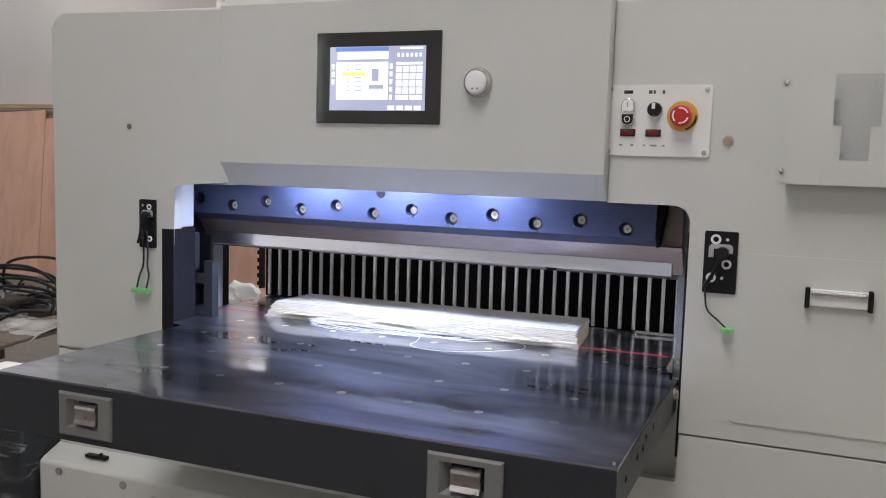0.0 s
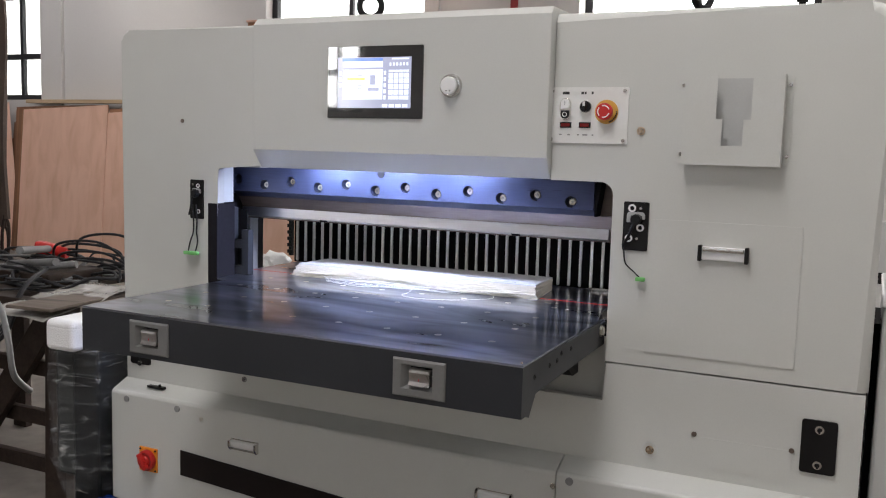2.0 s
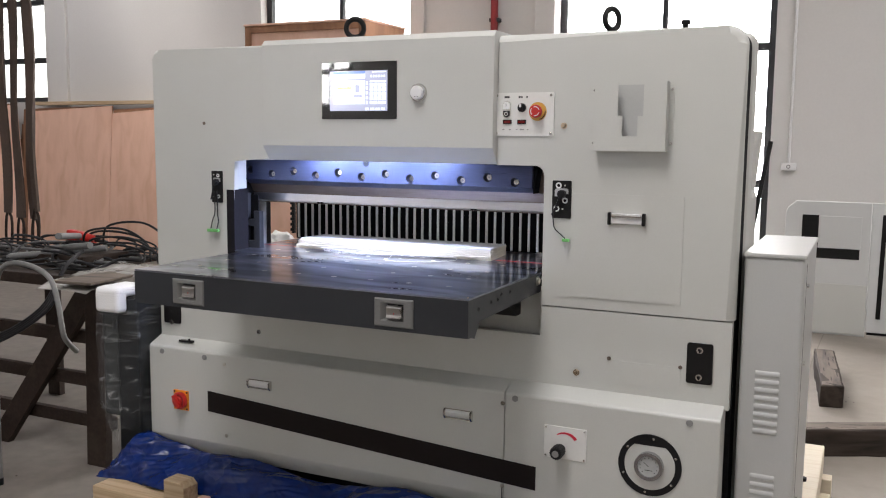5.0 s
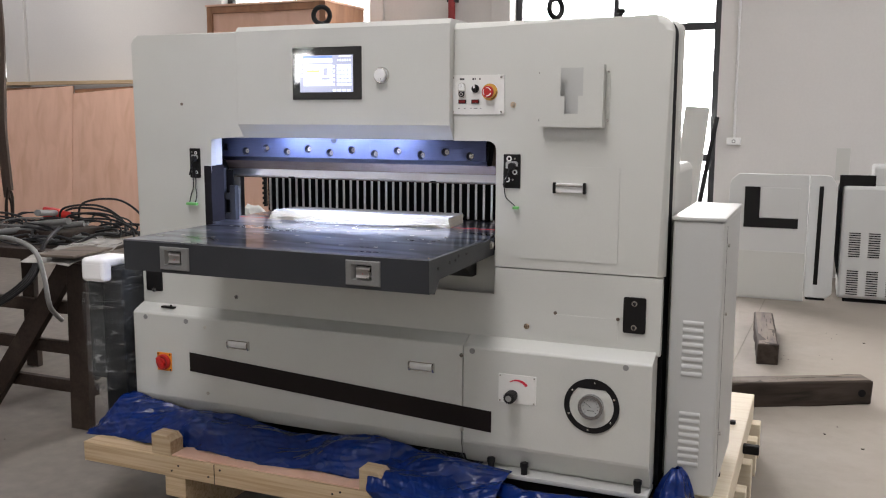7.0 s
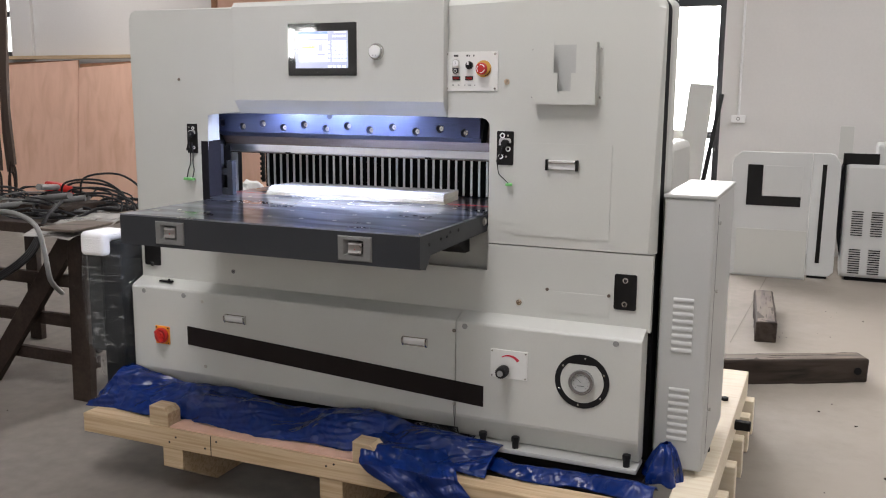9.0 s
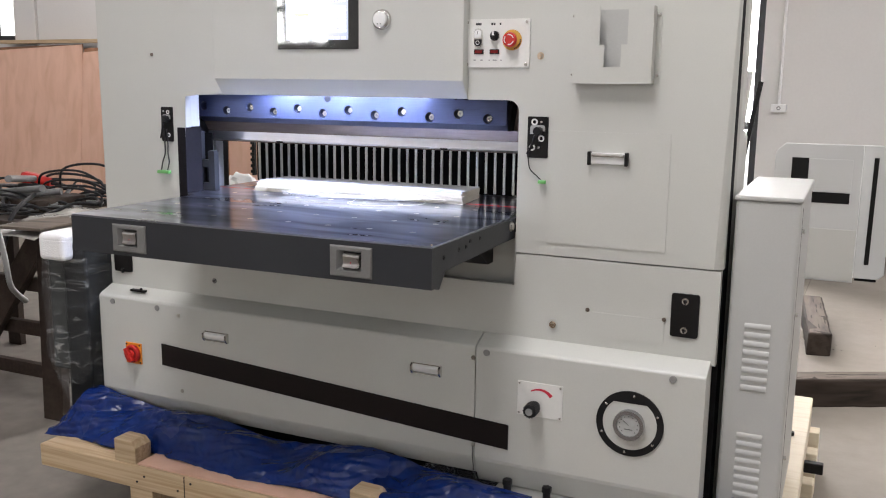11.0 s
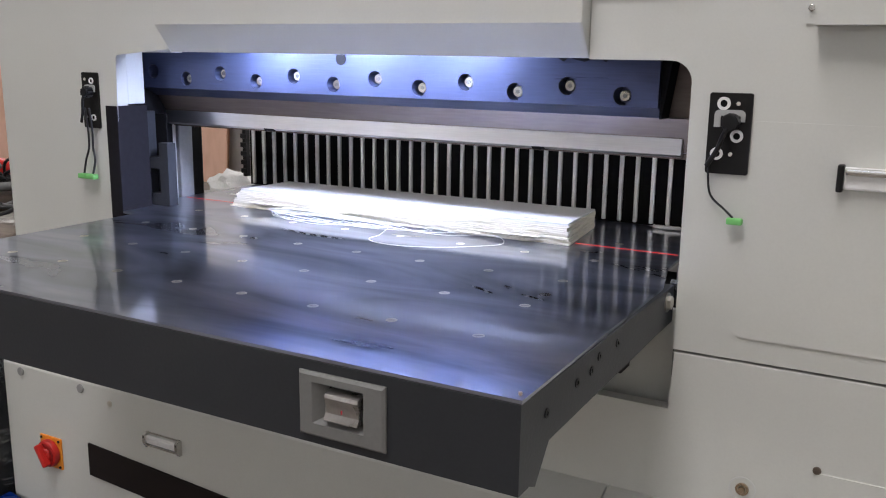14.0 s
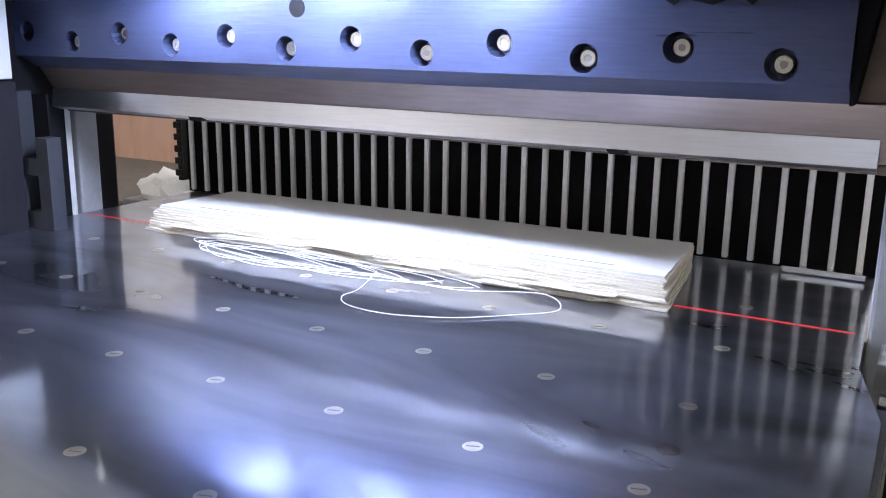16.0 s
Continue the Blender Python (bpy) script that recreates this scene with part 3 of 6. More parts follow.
def housing():
    # left front panel, wraps over the corner of the opening
    pts = [(LEFT, 0.985)] + arc(LEFT + 0.03, TOP - 0.03, 0.03, 180, 90) + [(-0.978, TOP), (-0.978, OP_T)] + arc(OP_L + 0.012, OP_T - 0.012, 0.012, 90, 180, 3) + [(OP_L, 0.985)]
    part("left_panel", prism(pts, 0.0, 0.03, soft=0.006, seg=3), PAINT, cutter)
    # right front panel with the rounded outer corner
    pts = [(-0.152, OP_T)] + arc(OP_R - 0.03, OP_T - 0.03, 0.03, 90, 0) + [(OP_R, 0.985), (RIGHT, 0.985)] + arc(RIGHT - 0.05, TOP - 0.05, 0.05, 0, 90, 8) + [(-0.152, TOP)]
    bm = prism(pts, 0.0, 0.04)
    big_round(bm, lambda c: c.y < 0.001 and (c.x > RIGHT - 0.052 or c.z > TOP - 0.001), 0.022)
    part("right_panel", bm, PAINT, cutter)
    low = [(LEFT + 0.008, 0.735), (RIGHT - 0.004, 0.735), (RIGHT - 0.004, 0.981), (OP_R, 0.981), (OP_R, OP_B), (OP_L, OP_B), (OP_L, 0.981), (LEFT + 0.008, 0.981)]
    part("lower_panel", prism(low, 0.001, 0.03, soft=0.002), PAINT, cutter)
    part("recess_panel", box(OP_L, OP_R - 0.001, 0.05, 0.06, 0.88, 1.03), PAINT, cutter)
    # hood over the opening, a hand proud of the panels, with a slanted lower lip
    prof = [(-0.034, 1.445), (-0.034, TOP - 0.005), (-0.018, TOP + 0.012), (0.20, TOP + 0.012), (0.20, 1.60), (0.02, 1.60), (0.02, 1.405), (0.016, 1.3965), (0.004, 1.3965)]
    part("hood", prism(prof, -0.981, -0.153, "x", soft=0.003, far=True), PAINT, cutter)
    # frame behind the panels
    part("left_column", box(LEFT + 0.004, -1.175, 0.036, 0.20, BASE + 0.02, TOP - 0.006, 0.004), PAINT, cutter)
    part("right_column", box(0.0, RIGHT + 0.001, 0.127, 0.255, BASE + 0.02, TOP - 0.004, 0.025, 4), PAINT, cutter)
    part("side_seam", prism([(0.012, BASE + 0.03), (RIGHT - 0.002, BASE + 0.03)] + arc(RIGHT - 0.05, TOP - 0.05, 0.047, 0, 90, 8) + [(0.012, TOP - 0.003)], 0.041, 0.126), DARK, cutter, "black rubber seam")
    # unseen fillers added to keep roof light off the knife beam
    for xa, xb in ((-1.174, -0.983), (-0.151, -0.001)):
        part("top_cover", box(xa, xb, 0.0415, 0.199, 1.60, 1.762), CASTING, cutter)
    part("crossbeam", box(-1.175, 0.0, 0.20, 0.30, 1.40, TOP - 0.01, 0.004), CASTING, cutter)
    part("left_jamb", box(OP_L - 0.03, OP_L - 0.001, 0.031, 0.075, 1.292, 1.40, 0.002), PAINT_LIGHT, cutter)
    part("left_liner", box(OP_L - 0.03, OP_L + 0.003, -0.002, 0.076, 0.99, 1.290, 0.0015), LINER, cutter, "dark steel liner")
    part("right_liner", prism([(0.032, 0.93), (0.06, 0.93), (0.06, 1.345), (0.046, 1.345), (0.032, 1.30)], OP_R - 0.008, OP_R - 0.001, "x"), BLACK_METAL, cutter, "dark steel liner")
    part("right_guide", box(-0.045, -0.001, 0.19, 0.30, 0.9, 1.42, 0.004), CASTING, cutter)
    # thin black sheet added for the shade inside the left column
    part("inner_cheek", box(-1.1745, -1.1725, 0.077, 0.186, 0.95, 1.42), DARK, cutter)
    # casting and posts inside on the other flank
    bm = B()
    cols = [(-1.158, -1.140), (-1.140, -1.110), (-1.110, -1.086)]
    for x0, x1 in cols[::2]:
        box(x0, x1, 0.085, 0.108, 1.081, 1.275 if x0 < -1.12 else 1.212, bm=bm)
    for z0, z1 in ((1.081, 1.106), (1.158, 1.182)):
        box(-1.140, -1.110, 0.085, 0.108, z0, z1, bm=bm)
    bmesh.ops.remove_doubles(bm, verts=bm.verts, dist=1e-5)
    g = part("guide_casting", bm, CASTING_DARK, cutter, "dark grey guide casting with two slots")
    # black sheet behind the slots in place of their shade
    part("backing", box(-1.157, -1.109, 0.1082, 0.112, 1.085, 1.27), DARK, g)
    part("inner_post", box(-1.215, -1.172, 0.205, 0.245, 0.9, 1.42, 0.003), CASTING, cutter)
    part("inner_rail", box(-1.225, -1.185, 0.25, 0.29, 0.9, 1.42, 0.004), BLACK_METAL, cutter, "black guide rail")
    # small grey cover behind, on the side
    part("rear_cover", box(0.10, 0.435, 0.95, 1.45, 0.55, 1.28, 0.03, 3), PAINT, cutter)
    part("rear_table", box(-1.10, -0.06, 0.46, 1.25, 1.03, 1.077, 0.004), STEEL, cutter)
    part("rear_support", box(-0.95, -0.15, 0.5, 1.15, BASE + 0.02, 1.03, 0.01), CASTING, cutter)
    part("rear_bracket", box(-1.42, -1.10, 0.50, 0.63, 1.0, 1.032, 0.003), CASTING, cutter)
    # black block inside the body, its colour in place of inner shade
    part("core", box(-1.17, -0.005, 0.065, 0.5, BASE + 0.05, 0.98), DARK, cutter, "black block for the machine's inner shade")


def lower_front():
    """The skirt: a boxed cover with a sloping ledge and an inward flare."""
    for name, x0, x1, low in (("skirt_panel", -1.474, -0.0915, 0.335), ("skirt_panel", -0.0885, 0.532, 0.315)):
        prof = [(0.0, 0.748), (-0.050, 0.7245)] + arc(-0.050, 0.7145, 0.010, 100, 180, 4) + [(-0.060, 0.398), (-0.058, 0.388), (-0.030, low + 0.012), (-0.022, low), (0.03, low), (0.03, 0.748)]
        bm = prism(prof, x0, x1, "x", soft=0.0012, far=True)
        part(name, bm, PAINT, cutter)
    part("foot_flange", box(-0.03, 0.535, -0.085, 0.02, 0.296, 0.312, 0.003), PAINT_CABINET, cutter)
    for x in (0.015, 0.13, 0.50):
        b = part("levelling_bolt", cyl((x, -0.065, 0.305), (x, -0.065, 0.335), 0.011, 12, bevel=0.002), BLACK, cutter)
        bm = cyl((x, -0.065, 0.335), (x, -0.065, 0.352), 0.014, 6, bevel=0.002)
        part("nut", bm, BLACK, b)
    # slanting dark stripe
    part("stripe", prism([(-1.209, 0.509), (0.012, 0.436), (0.012, 0.508), (-1.209, 0.582)], -0.0635, -0.0595), STRIPE, cutter, "dark brown slanting stripe")
    for x, z in ((-1.414, 0.703), (-1.222, 0.701), (-0.057, 0.707), (0.451, 0.706)):
        part("plug", cyl((x, -0.059, z), (x, -0.0635, z), 0.0095, 16, bevel=0.001), CASTING, cutter, "grey plastic plug")
    for x, z in ((-1.135, 0.685), (-0.096, 0.688), (-1.131, 0.43), (-0.093, 0.432)):
        screw_head(x, -0.06, z, 0.0068, SCREW)
    for x in (-0.984, -0.240):
        grip(x, -0.06, 0.633, 0.044, 0.016)
    # cord from a bolt by the stripe
    part("cord", tube(smooth([(-0.093, -0.064, 0.428), (-0.092, -0.066, 0.40), (-0.089, -0.065, 0.372), (-0.09, -0.062, 0.35)]), 0.0012, 6), RUBBER, cutter)
    main_switch(-1.33, -0.06, 0.533)
    regulator(0.1005, -0.06, 0.595)
    gauge(0.347, -0.06, 0.570)
    # under-frame block, black in place of the shade below the skirt
    part("under_frame", box(-1.40, 0.50, 0.06, 0.45, BASE, 0.40, 0.004), DARK, cutter, "under-frame block with the shade below the skirt in its colour")
    part("drain_bracket", box(-0.48, -0.36, -0.03, 0.06, 0.27, 0.345, 0.004), BLACK_METAL, cutter)


def grip(x, y, z, w, h):
    """A bright recessed pull handle: a thin frame, a dark pocket, a rolled lip and two end cheeks."""
    bm = box(x - w, x + w, y - 0.003, y + 0.001, z + h - 0.003, z + h)
    box(x - w, x + w, y - 0.003, y + 0.001, z - h, z - h + 0.003, bm=bm)
    g = part("handle", bm, CHROME, cutter, "bright recessed pull handle")
    part("pocket", box(x - w + 0.002, x + w - 0.002, y - 0.0008, y + 0.001, z - h + 0.003, z + h - 0.003), CASTING, g)
    for s in (-1, 1):
        c = part("cheek", prism([(y + 0.001, z - h), (y - 0.007, z - h), (y - 0.014, z - h * 0.3), (y - 0.014, z + h * 0.7), (y - 0.007, z + h), (y + 0.001, z + h)], x + s * w - 0.0035, x + s * w + 0.0035, "x", soft=0.001, far=True), BLACK_METAL if h > 0.017 else CHROME, g)
        part("rivet", cyl((x + s * w, y - 0.0135, z + h * 0.5), (x + s * w, y - 0.0148, z + h * 0.5), 0.002, 8), BLACK_METAL, c)
    lip = [(y - 0.001, z + h * 0.74), (y - 0.008, z + h * 0.72), (y - 0.0115, z + h * 0.45), (y - 0.0105, z), (y - 0.0065, z - h * 0.45), (y - 0.001, z - h * 0.66)]
    part("lip", prism(lip, x - w + 0.004, x + w - 0.004, "x"), WHITEPL, g)


def main_switch(x, y, z):
    s = part("main_switch", box(x - 0.034, x + 0.034, y - 0.004, y + 0.001, z - 0.036, z + 0.036, 0.0015), ORANGE, cutter, "red rotary switch on an orange plate")
    part("collar", cyl((x, y - 0.004, z), (x, y - 0.018, z), 0.0315, 28, 0.030, bevel=0.003), RED, s)
    part("dial", washer((x, y - 0.018, z), (0, -1, 0), 0.018, 0.024, 0.0008, 28), DARK_RED, s)
    bm = cyl((x, y - 0.018, z), (x, y - 0.024, z), 0.017, 20, 0.015, bevel=0.002)
    tmp = B()
    box(-0.007, 0.007, -0.034, -0.018, -0.026, 0.026, 0.003, bm=tmp)
    join(bm, tmp, Matrix.Translation((x, y, z)) @ Matrix.Rotation(radians(-32), 4, "Y"))
    part("knob", bm, RED, s)
    for dx, dz in ((-0.028, 0.030), (0.028, 0.030), (0.028, -0.030)):
        screw_head(x + dx, y - 0.004, z + dz, 0.003, BLACK, parent=s)


def regulator(x, y, z):
    p = part("regulator_plate", box(x - 0.064, x + 0.064, y - 0.003, y + 0.001, z - 0.048, z + 0.048, 0.001), WHITE, cutter, "white plate with a red swoosh scale")
    up, lo = [], []
    for k in range(13):
        a = radians(128 - 88 * k / 12)
        w = 0.003 + 0.007 * k / 12
        up.append((x + 0.045 * math.cos(a) + 0.002, z - 0.012 + 0.045 * math.sin(a)))
        lo.append((x + (0.045 - w) * math.cos(a) + 0.002, z - 0.012 + (0.045 - w) * math.sin(a)))
    part("swoosh", prism(up + lo[::-1], y - 0.0036, y - 0.0028), LABEL_RED, p)
    bm = cyl((x - 0.012, y - 0.002, z - 0.018), (x - 0.012, y - 0.014, z - 0.018), 0.014, 20)
    k = part("knob", bm, BLACK, p)
    bm = cyl((x - 0.012, y - 0.014, z - 0.018), (x - 0.012, y - 0.055, z - 0.018), 0.018, 24, 0.017, bevel=0.003)
    for i in range(16):
        a = i * math.tau / 16
        cx, cz = x - 0.012 + 0.0178 * math.cos(a), z - 0.018 + 0.0178 * math.sin(a)
        cyl((cx, y - 0.017, cz), (cx, y - 0.051, cz), 0.0018, 6, bm=bm)
    part("grip", bm, BLACK, k)
    part("cap", cyl((x - 0.012, y - 0.055, z - 0.018), (x - 0.012, y - 0.0565, z - 0.018), 0.010, 18), CASTING, k)
    for sx in (-1, 1):
        for sz in (-1, 1):
            screw_head(x + sx * 0.058, y - 0.003, z + sz * 0.042, 0.003, parent=p)


def gauge(x, y, z):
    g = part("gauge_ring", washer((x, y, z), (0, -1, 0), 0.071, 0.0885, 0.004, 48), BLACK, cutter, "black ring round a pressure gauge")
    for k in range(6):
        a = k * math.tau / 6 + 0.4
        screw_head(x + 0.078 * math.cos(a), y - 0.005, z + 0.078 * math.sin(a), 0.0035, parent=g)
    part("recess", cyl((x, y - 0.0008, z), (x, y - 0.0025, z), 0.0708, 40), PAINT, g)
    c = part("pressure_gauge", washer((x, y - 0.002, z), (0, -1, 0), 0.030, 0.040, 0.018, 36), STEEL, g, "chrome-rimmed pressure gauge")
    part("shelf", prism(arc(x, z, 0.0712, 52, 128, 12), y - 0.0036, y - 0.0024), BLACK, g, "black segment under the ring")
    part("glass_lens", cyl((x, y - 0.004, z), (x, y - 0.015, z), 0.0298, 32), GAUGE, c)
    bm = prism([(x - 0.001, z), (x + 0.001, z), (x - 0.014, z + 0.012), (x - 0.015, z + 0.011)], y - 0.0158, y - 0.0151)
    box(x - 0.011, x + 0.011, y - 0.0157, y - 0.0151, z - 0.012, z - 0.010, bm=bm)
    for k in range(11):
        a = radians(225 - 27 * k)
        px, pz = x + 0.024 * math.cos(a), z + 0.024 * math.sin(a)
        box(px - 0.0012, px + 0.0012, y - 0.0157, y - 0.0151, pz - 0.0012, pz + 0.0012, bm=bm)
    part("needle", bm, INK, c)


def table():
    t = part("work_table", prism([(-1.087, -0.518), (-0.012, -0.518), (-0.018, -0.02), (-0.044, 0.10), (-0.050, 0.29), (-0.052, 0.455), (-1.165, 0.455), (-1.165, 0.08), (OP_L + 0.003, 0.03), (OP_L + 0.003, -0.002), (-1.087, -0.01)], DECK, DECK - 0.004, "z"), TABLE, cutter, "dark polished steel cutting table")
    bm = B()
    zl, zh, x = 0.981, DECK - 0.0045, -1.087
    for c in (-0.8845, -0.218):
        box(x, c - 0.050, -0.52, -0.495, zl, zh, bm=bm)
        box(c - 0.050, c + 0.050, -0.52, -0.495, zl, 0.997, bm=bm)
        box(c - 0.050, c + 0.050, -0.52, -0.495, 1.059, zh, bm=bm)
        x = c + 0.050
    box(x, -0.012, -0.52, -0.495, zl, zh, bm=bm)
    bmesh.ops.remove_doubles(bm, verts=bm.verts, dist=1e-5)
    part("front_apron", bm, CHARCOAL, t, "charcoal painted table edge")
    side = [(-0.494, 0.981), (-0.478, 0.974), (-0.445, 1.012), (-0.05, 1.02), (0.02, 1.02), (0.02, DECK - 0.0045), (-0.494, DECK - 0.0045)]
    part("side_apron", prism(side, -0.034, -0.0125, "x", soft=0.001), CHARCOAL, t)
    part("side_apron", prism([(-0.494, 0.981), (-0.04, 0.99), (-0.04, DECK - 0.0045), (-0.494, DECK - 0.0045)], -1.0865, -1.06, "x"), CHARCOAL, t)
    part("under_tray", box(-1.05, -0.04, -0.49, 0.0, 1.035, DECK - 0.013), DARK, t)
    part("bracket", prism([(-0.16, 1.02), (-0.02, 1.02), (-0.02, 0.955), (-0.06, 0.955)], -0.14, -0.06, "x"), BLACK_METAL, t, "black steel bracket")
    for y, z in ((-0.455, 1.045), (-0.37, 1.05), (-0.325, 1.05), (-0.30, 1.06), (-0.235, 1.058)):
        part("bolt_hole", washer((-0.0124, y, z), (1, 0, 0), 0.0025, 0.0055, 0.0012, 14), BLACK, t)
    part("oil_cup", cyl((-0.02, -0.505, DECK), (-0.02, -0.505, DECK + 0.003), 0.002, 12), BRASS, t)
    for y, z in ((-0.014, 1.057), (0.06, 1.062)):
        b = part("adjusting_bolt", cyl((-0.014, y, z), (-0.005 if y < 0 else -0.006, y, z), 0.010, 6, bevel=0.001), SCREW, t, "bright hexagon bolt")
        part("washer", cyl((-0.0125, y, z), (-0.0105, y, z), 0.014, 20), SCREW, b)
    # stop block and nuts in the gap beside the plate
    part("stop_block", prism([(-0.014, DECK - 0.02), (-0.014, DECK + 0.006), (-0.030, DECK + 0.006), (-0.030, DECK - 0.02)], 0.10, 0.16), BLADE, t, "bright drilled steel block")
    for y in (0.115, 0.142):
        part("nut", cyl((-0.022, y, DECK + 0.0055), (-0.022, y, DECK + 0.012), 0.0065, 6, bevel=0.001), SCREW, t)
    part("set_screw", cyl((-0.024, 0.045, DECK - 0.012), (-0.012, 0.045, DECK - 0.012), 0.009, 6, bevel=0.001), CHROME, t)
    # screws flush in the table, one mesh for all
    first = None
    for j, y in enumerate((0.236, 0.088, -0.063, -0.213, -0.360)):
        for k in range(8):
            x = -0.167 + 0.007 * j - (0.1217 - 0.0005 * j) * k
            if j == 0 and 0 < k < 7:
                continue
            if first is None:
                bm = washer((x, y, DECK - 0.001), (0, 0, 1), 0.0050, 0.0076, 0.0012, 18)
                for a0 in (20, 200):
                    h = [(x + 0.0010 * math.cos(radians(a0 + 90)) + u, y + 0.0010 * math.sin(radians(a0 + 90)) + v) for u, v in arc(0, 0, 0.0045, a0, a0 + 180, 8)]
                    prism(h, DECK - 0.001, DECK + 0.0003, "z", bm=bm)
                first, fx, fy = part("screw", bm, SCREW, t, "worn countersunk screw"), x, y
            else:
                again(first, x - fx, y - fy, 0)
    part("plug", cyl((-0.145, -0.148, DECK - 0.001), (-0.145, -0.148, DECK + 0.0003), 0.0085, 20), STEEL, t, "flush steel plug")
    for x in (-0.8845, -0.218):
        latch(t, x, -0.52, 1.028)
    # red laser cutting line on the table, its light built as glowing strips
    for x0, x1 in ((-1.155, -0.985), (-0.236, -0.056)):
        part("cutting_line", box(x0, x1, 0.1995, 0.2005, DECK + 0.0002, DECK + 0.0008), LASER, t, "thin glowing strip in place of the red laser light")


DISH = mat("grey_dish_paint", (0.165, 0.165, 0.158), 0.5, var=0.08, scale=14, fine=160, bump=0.02)
LEVER = mat("worn_lever", (0.36, 0.345, 0.33), 0.36, 0.8, var=0.2, scale=20, bump=0.03)


def latch(t, x, y, z):
    """A push lever in a sloping grey dish."""
    w, h = 0.0555, 0.0365
    bm = B()
    steps = []
    for x0, x1, z0, z1, d in ((-w, w, -h, h, 0.001), (-w, w, -h, h, -0.003), (-w + 0.003, w - 0.003, -h + 0.003, h - 0.003, -0.006), (-0.037, 0.030, -0.021, 0.026, -0.006), (-0.024, 0.027, -0.013, 0.021, 0.010)):
        steps.append([bm.verts.new((x + u, y + d, z + v)) for u, v in ((x0, z0), (x1, z0), (x1, z1), (x0, z1))])
    for p, q in zip(steps, steps[1:]):
        for i in range(4):
            bm.faces.new((p[i], p[(i + 1) % 4], q[(i + 1) % 4], q[i]))
    bm.faces.new(steps[-1])
    f = part("push_lever", bm, DISH, t, "grey dished bezel of a push lever")
    # black plate in the dish for the shade round the tongue
    part("recess", box(x - 0.0225, x + 0.0255, y + 0.0075, y + 0.0095, z - 0.012, z + 0.020), DARK, f)
    # curved tongue, rolled over at its top and swept outwards at its foot
    prof = [(y + 0.0074, z + 0.019), (y - 0.001, z + 0.0185), (y - 0.006, z + 0.016), (y - 0.007, z + 0.012), (y - 0.003, z + 0.002), (y - 0.0035, z - 0.006), (y - 0.009, z - 0.0125), (y - 0.007, z - 0.0145), (y + 0.0074, z - 0.011)]
    k = part("lever", prism(prof, x - 0.020, x + 0.0235, "x", soft=0.0012, far=True), LEVER, f, "worn metal lever")
    part("mark", box(x, x + 0.0012, y - 0.0046, y - 0.0028, z - 0.004, z), LABEL_RED, k)


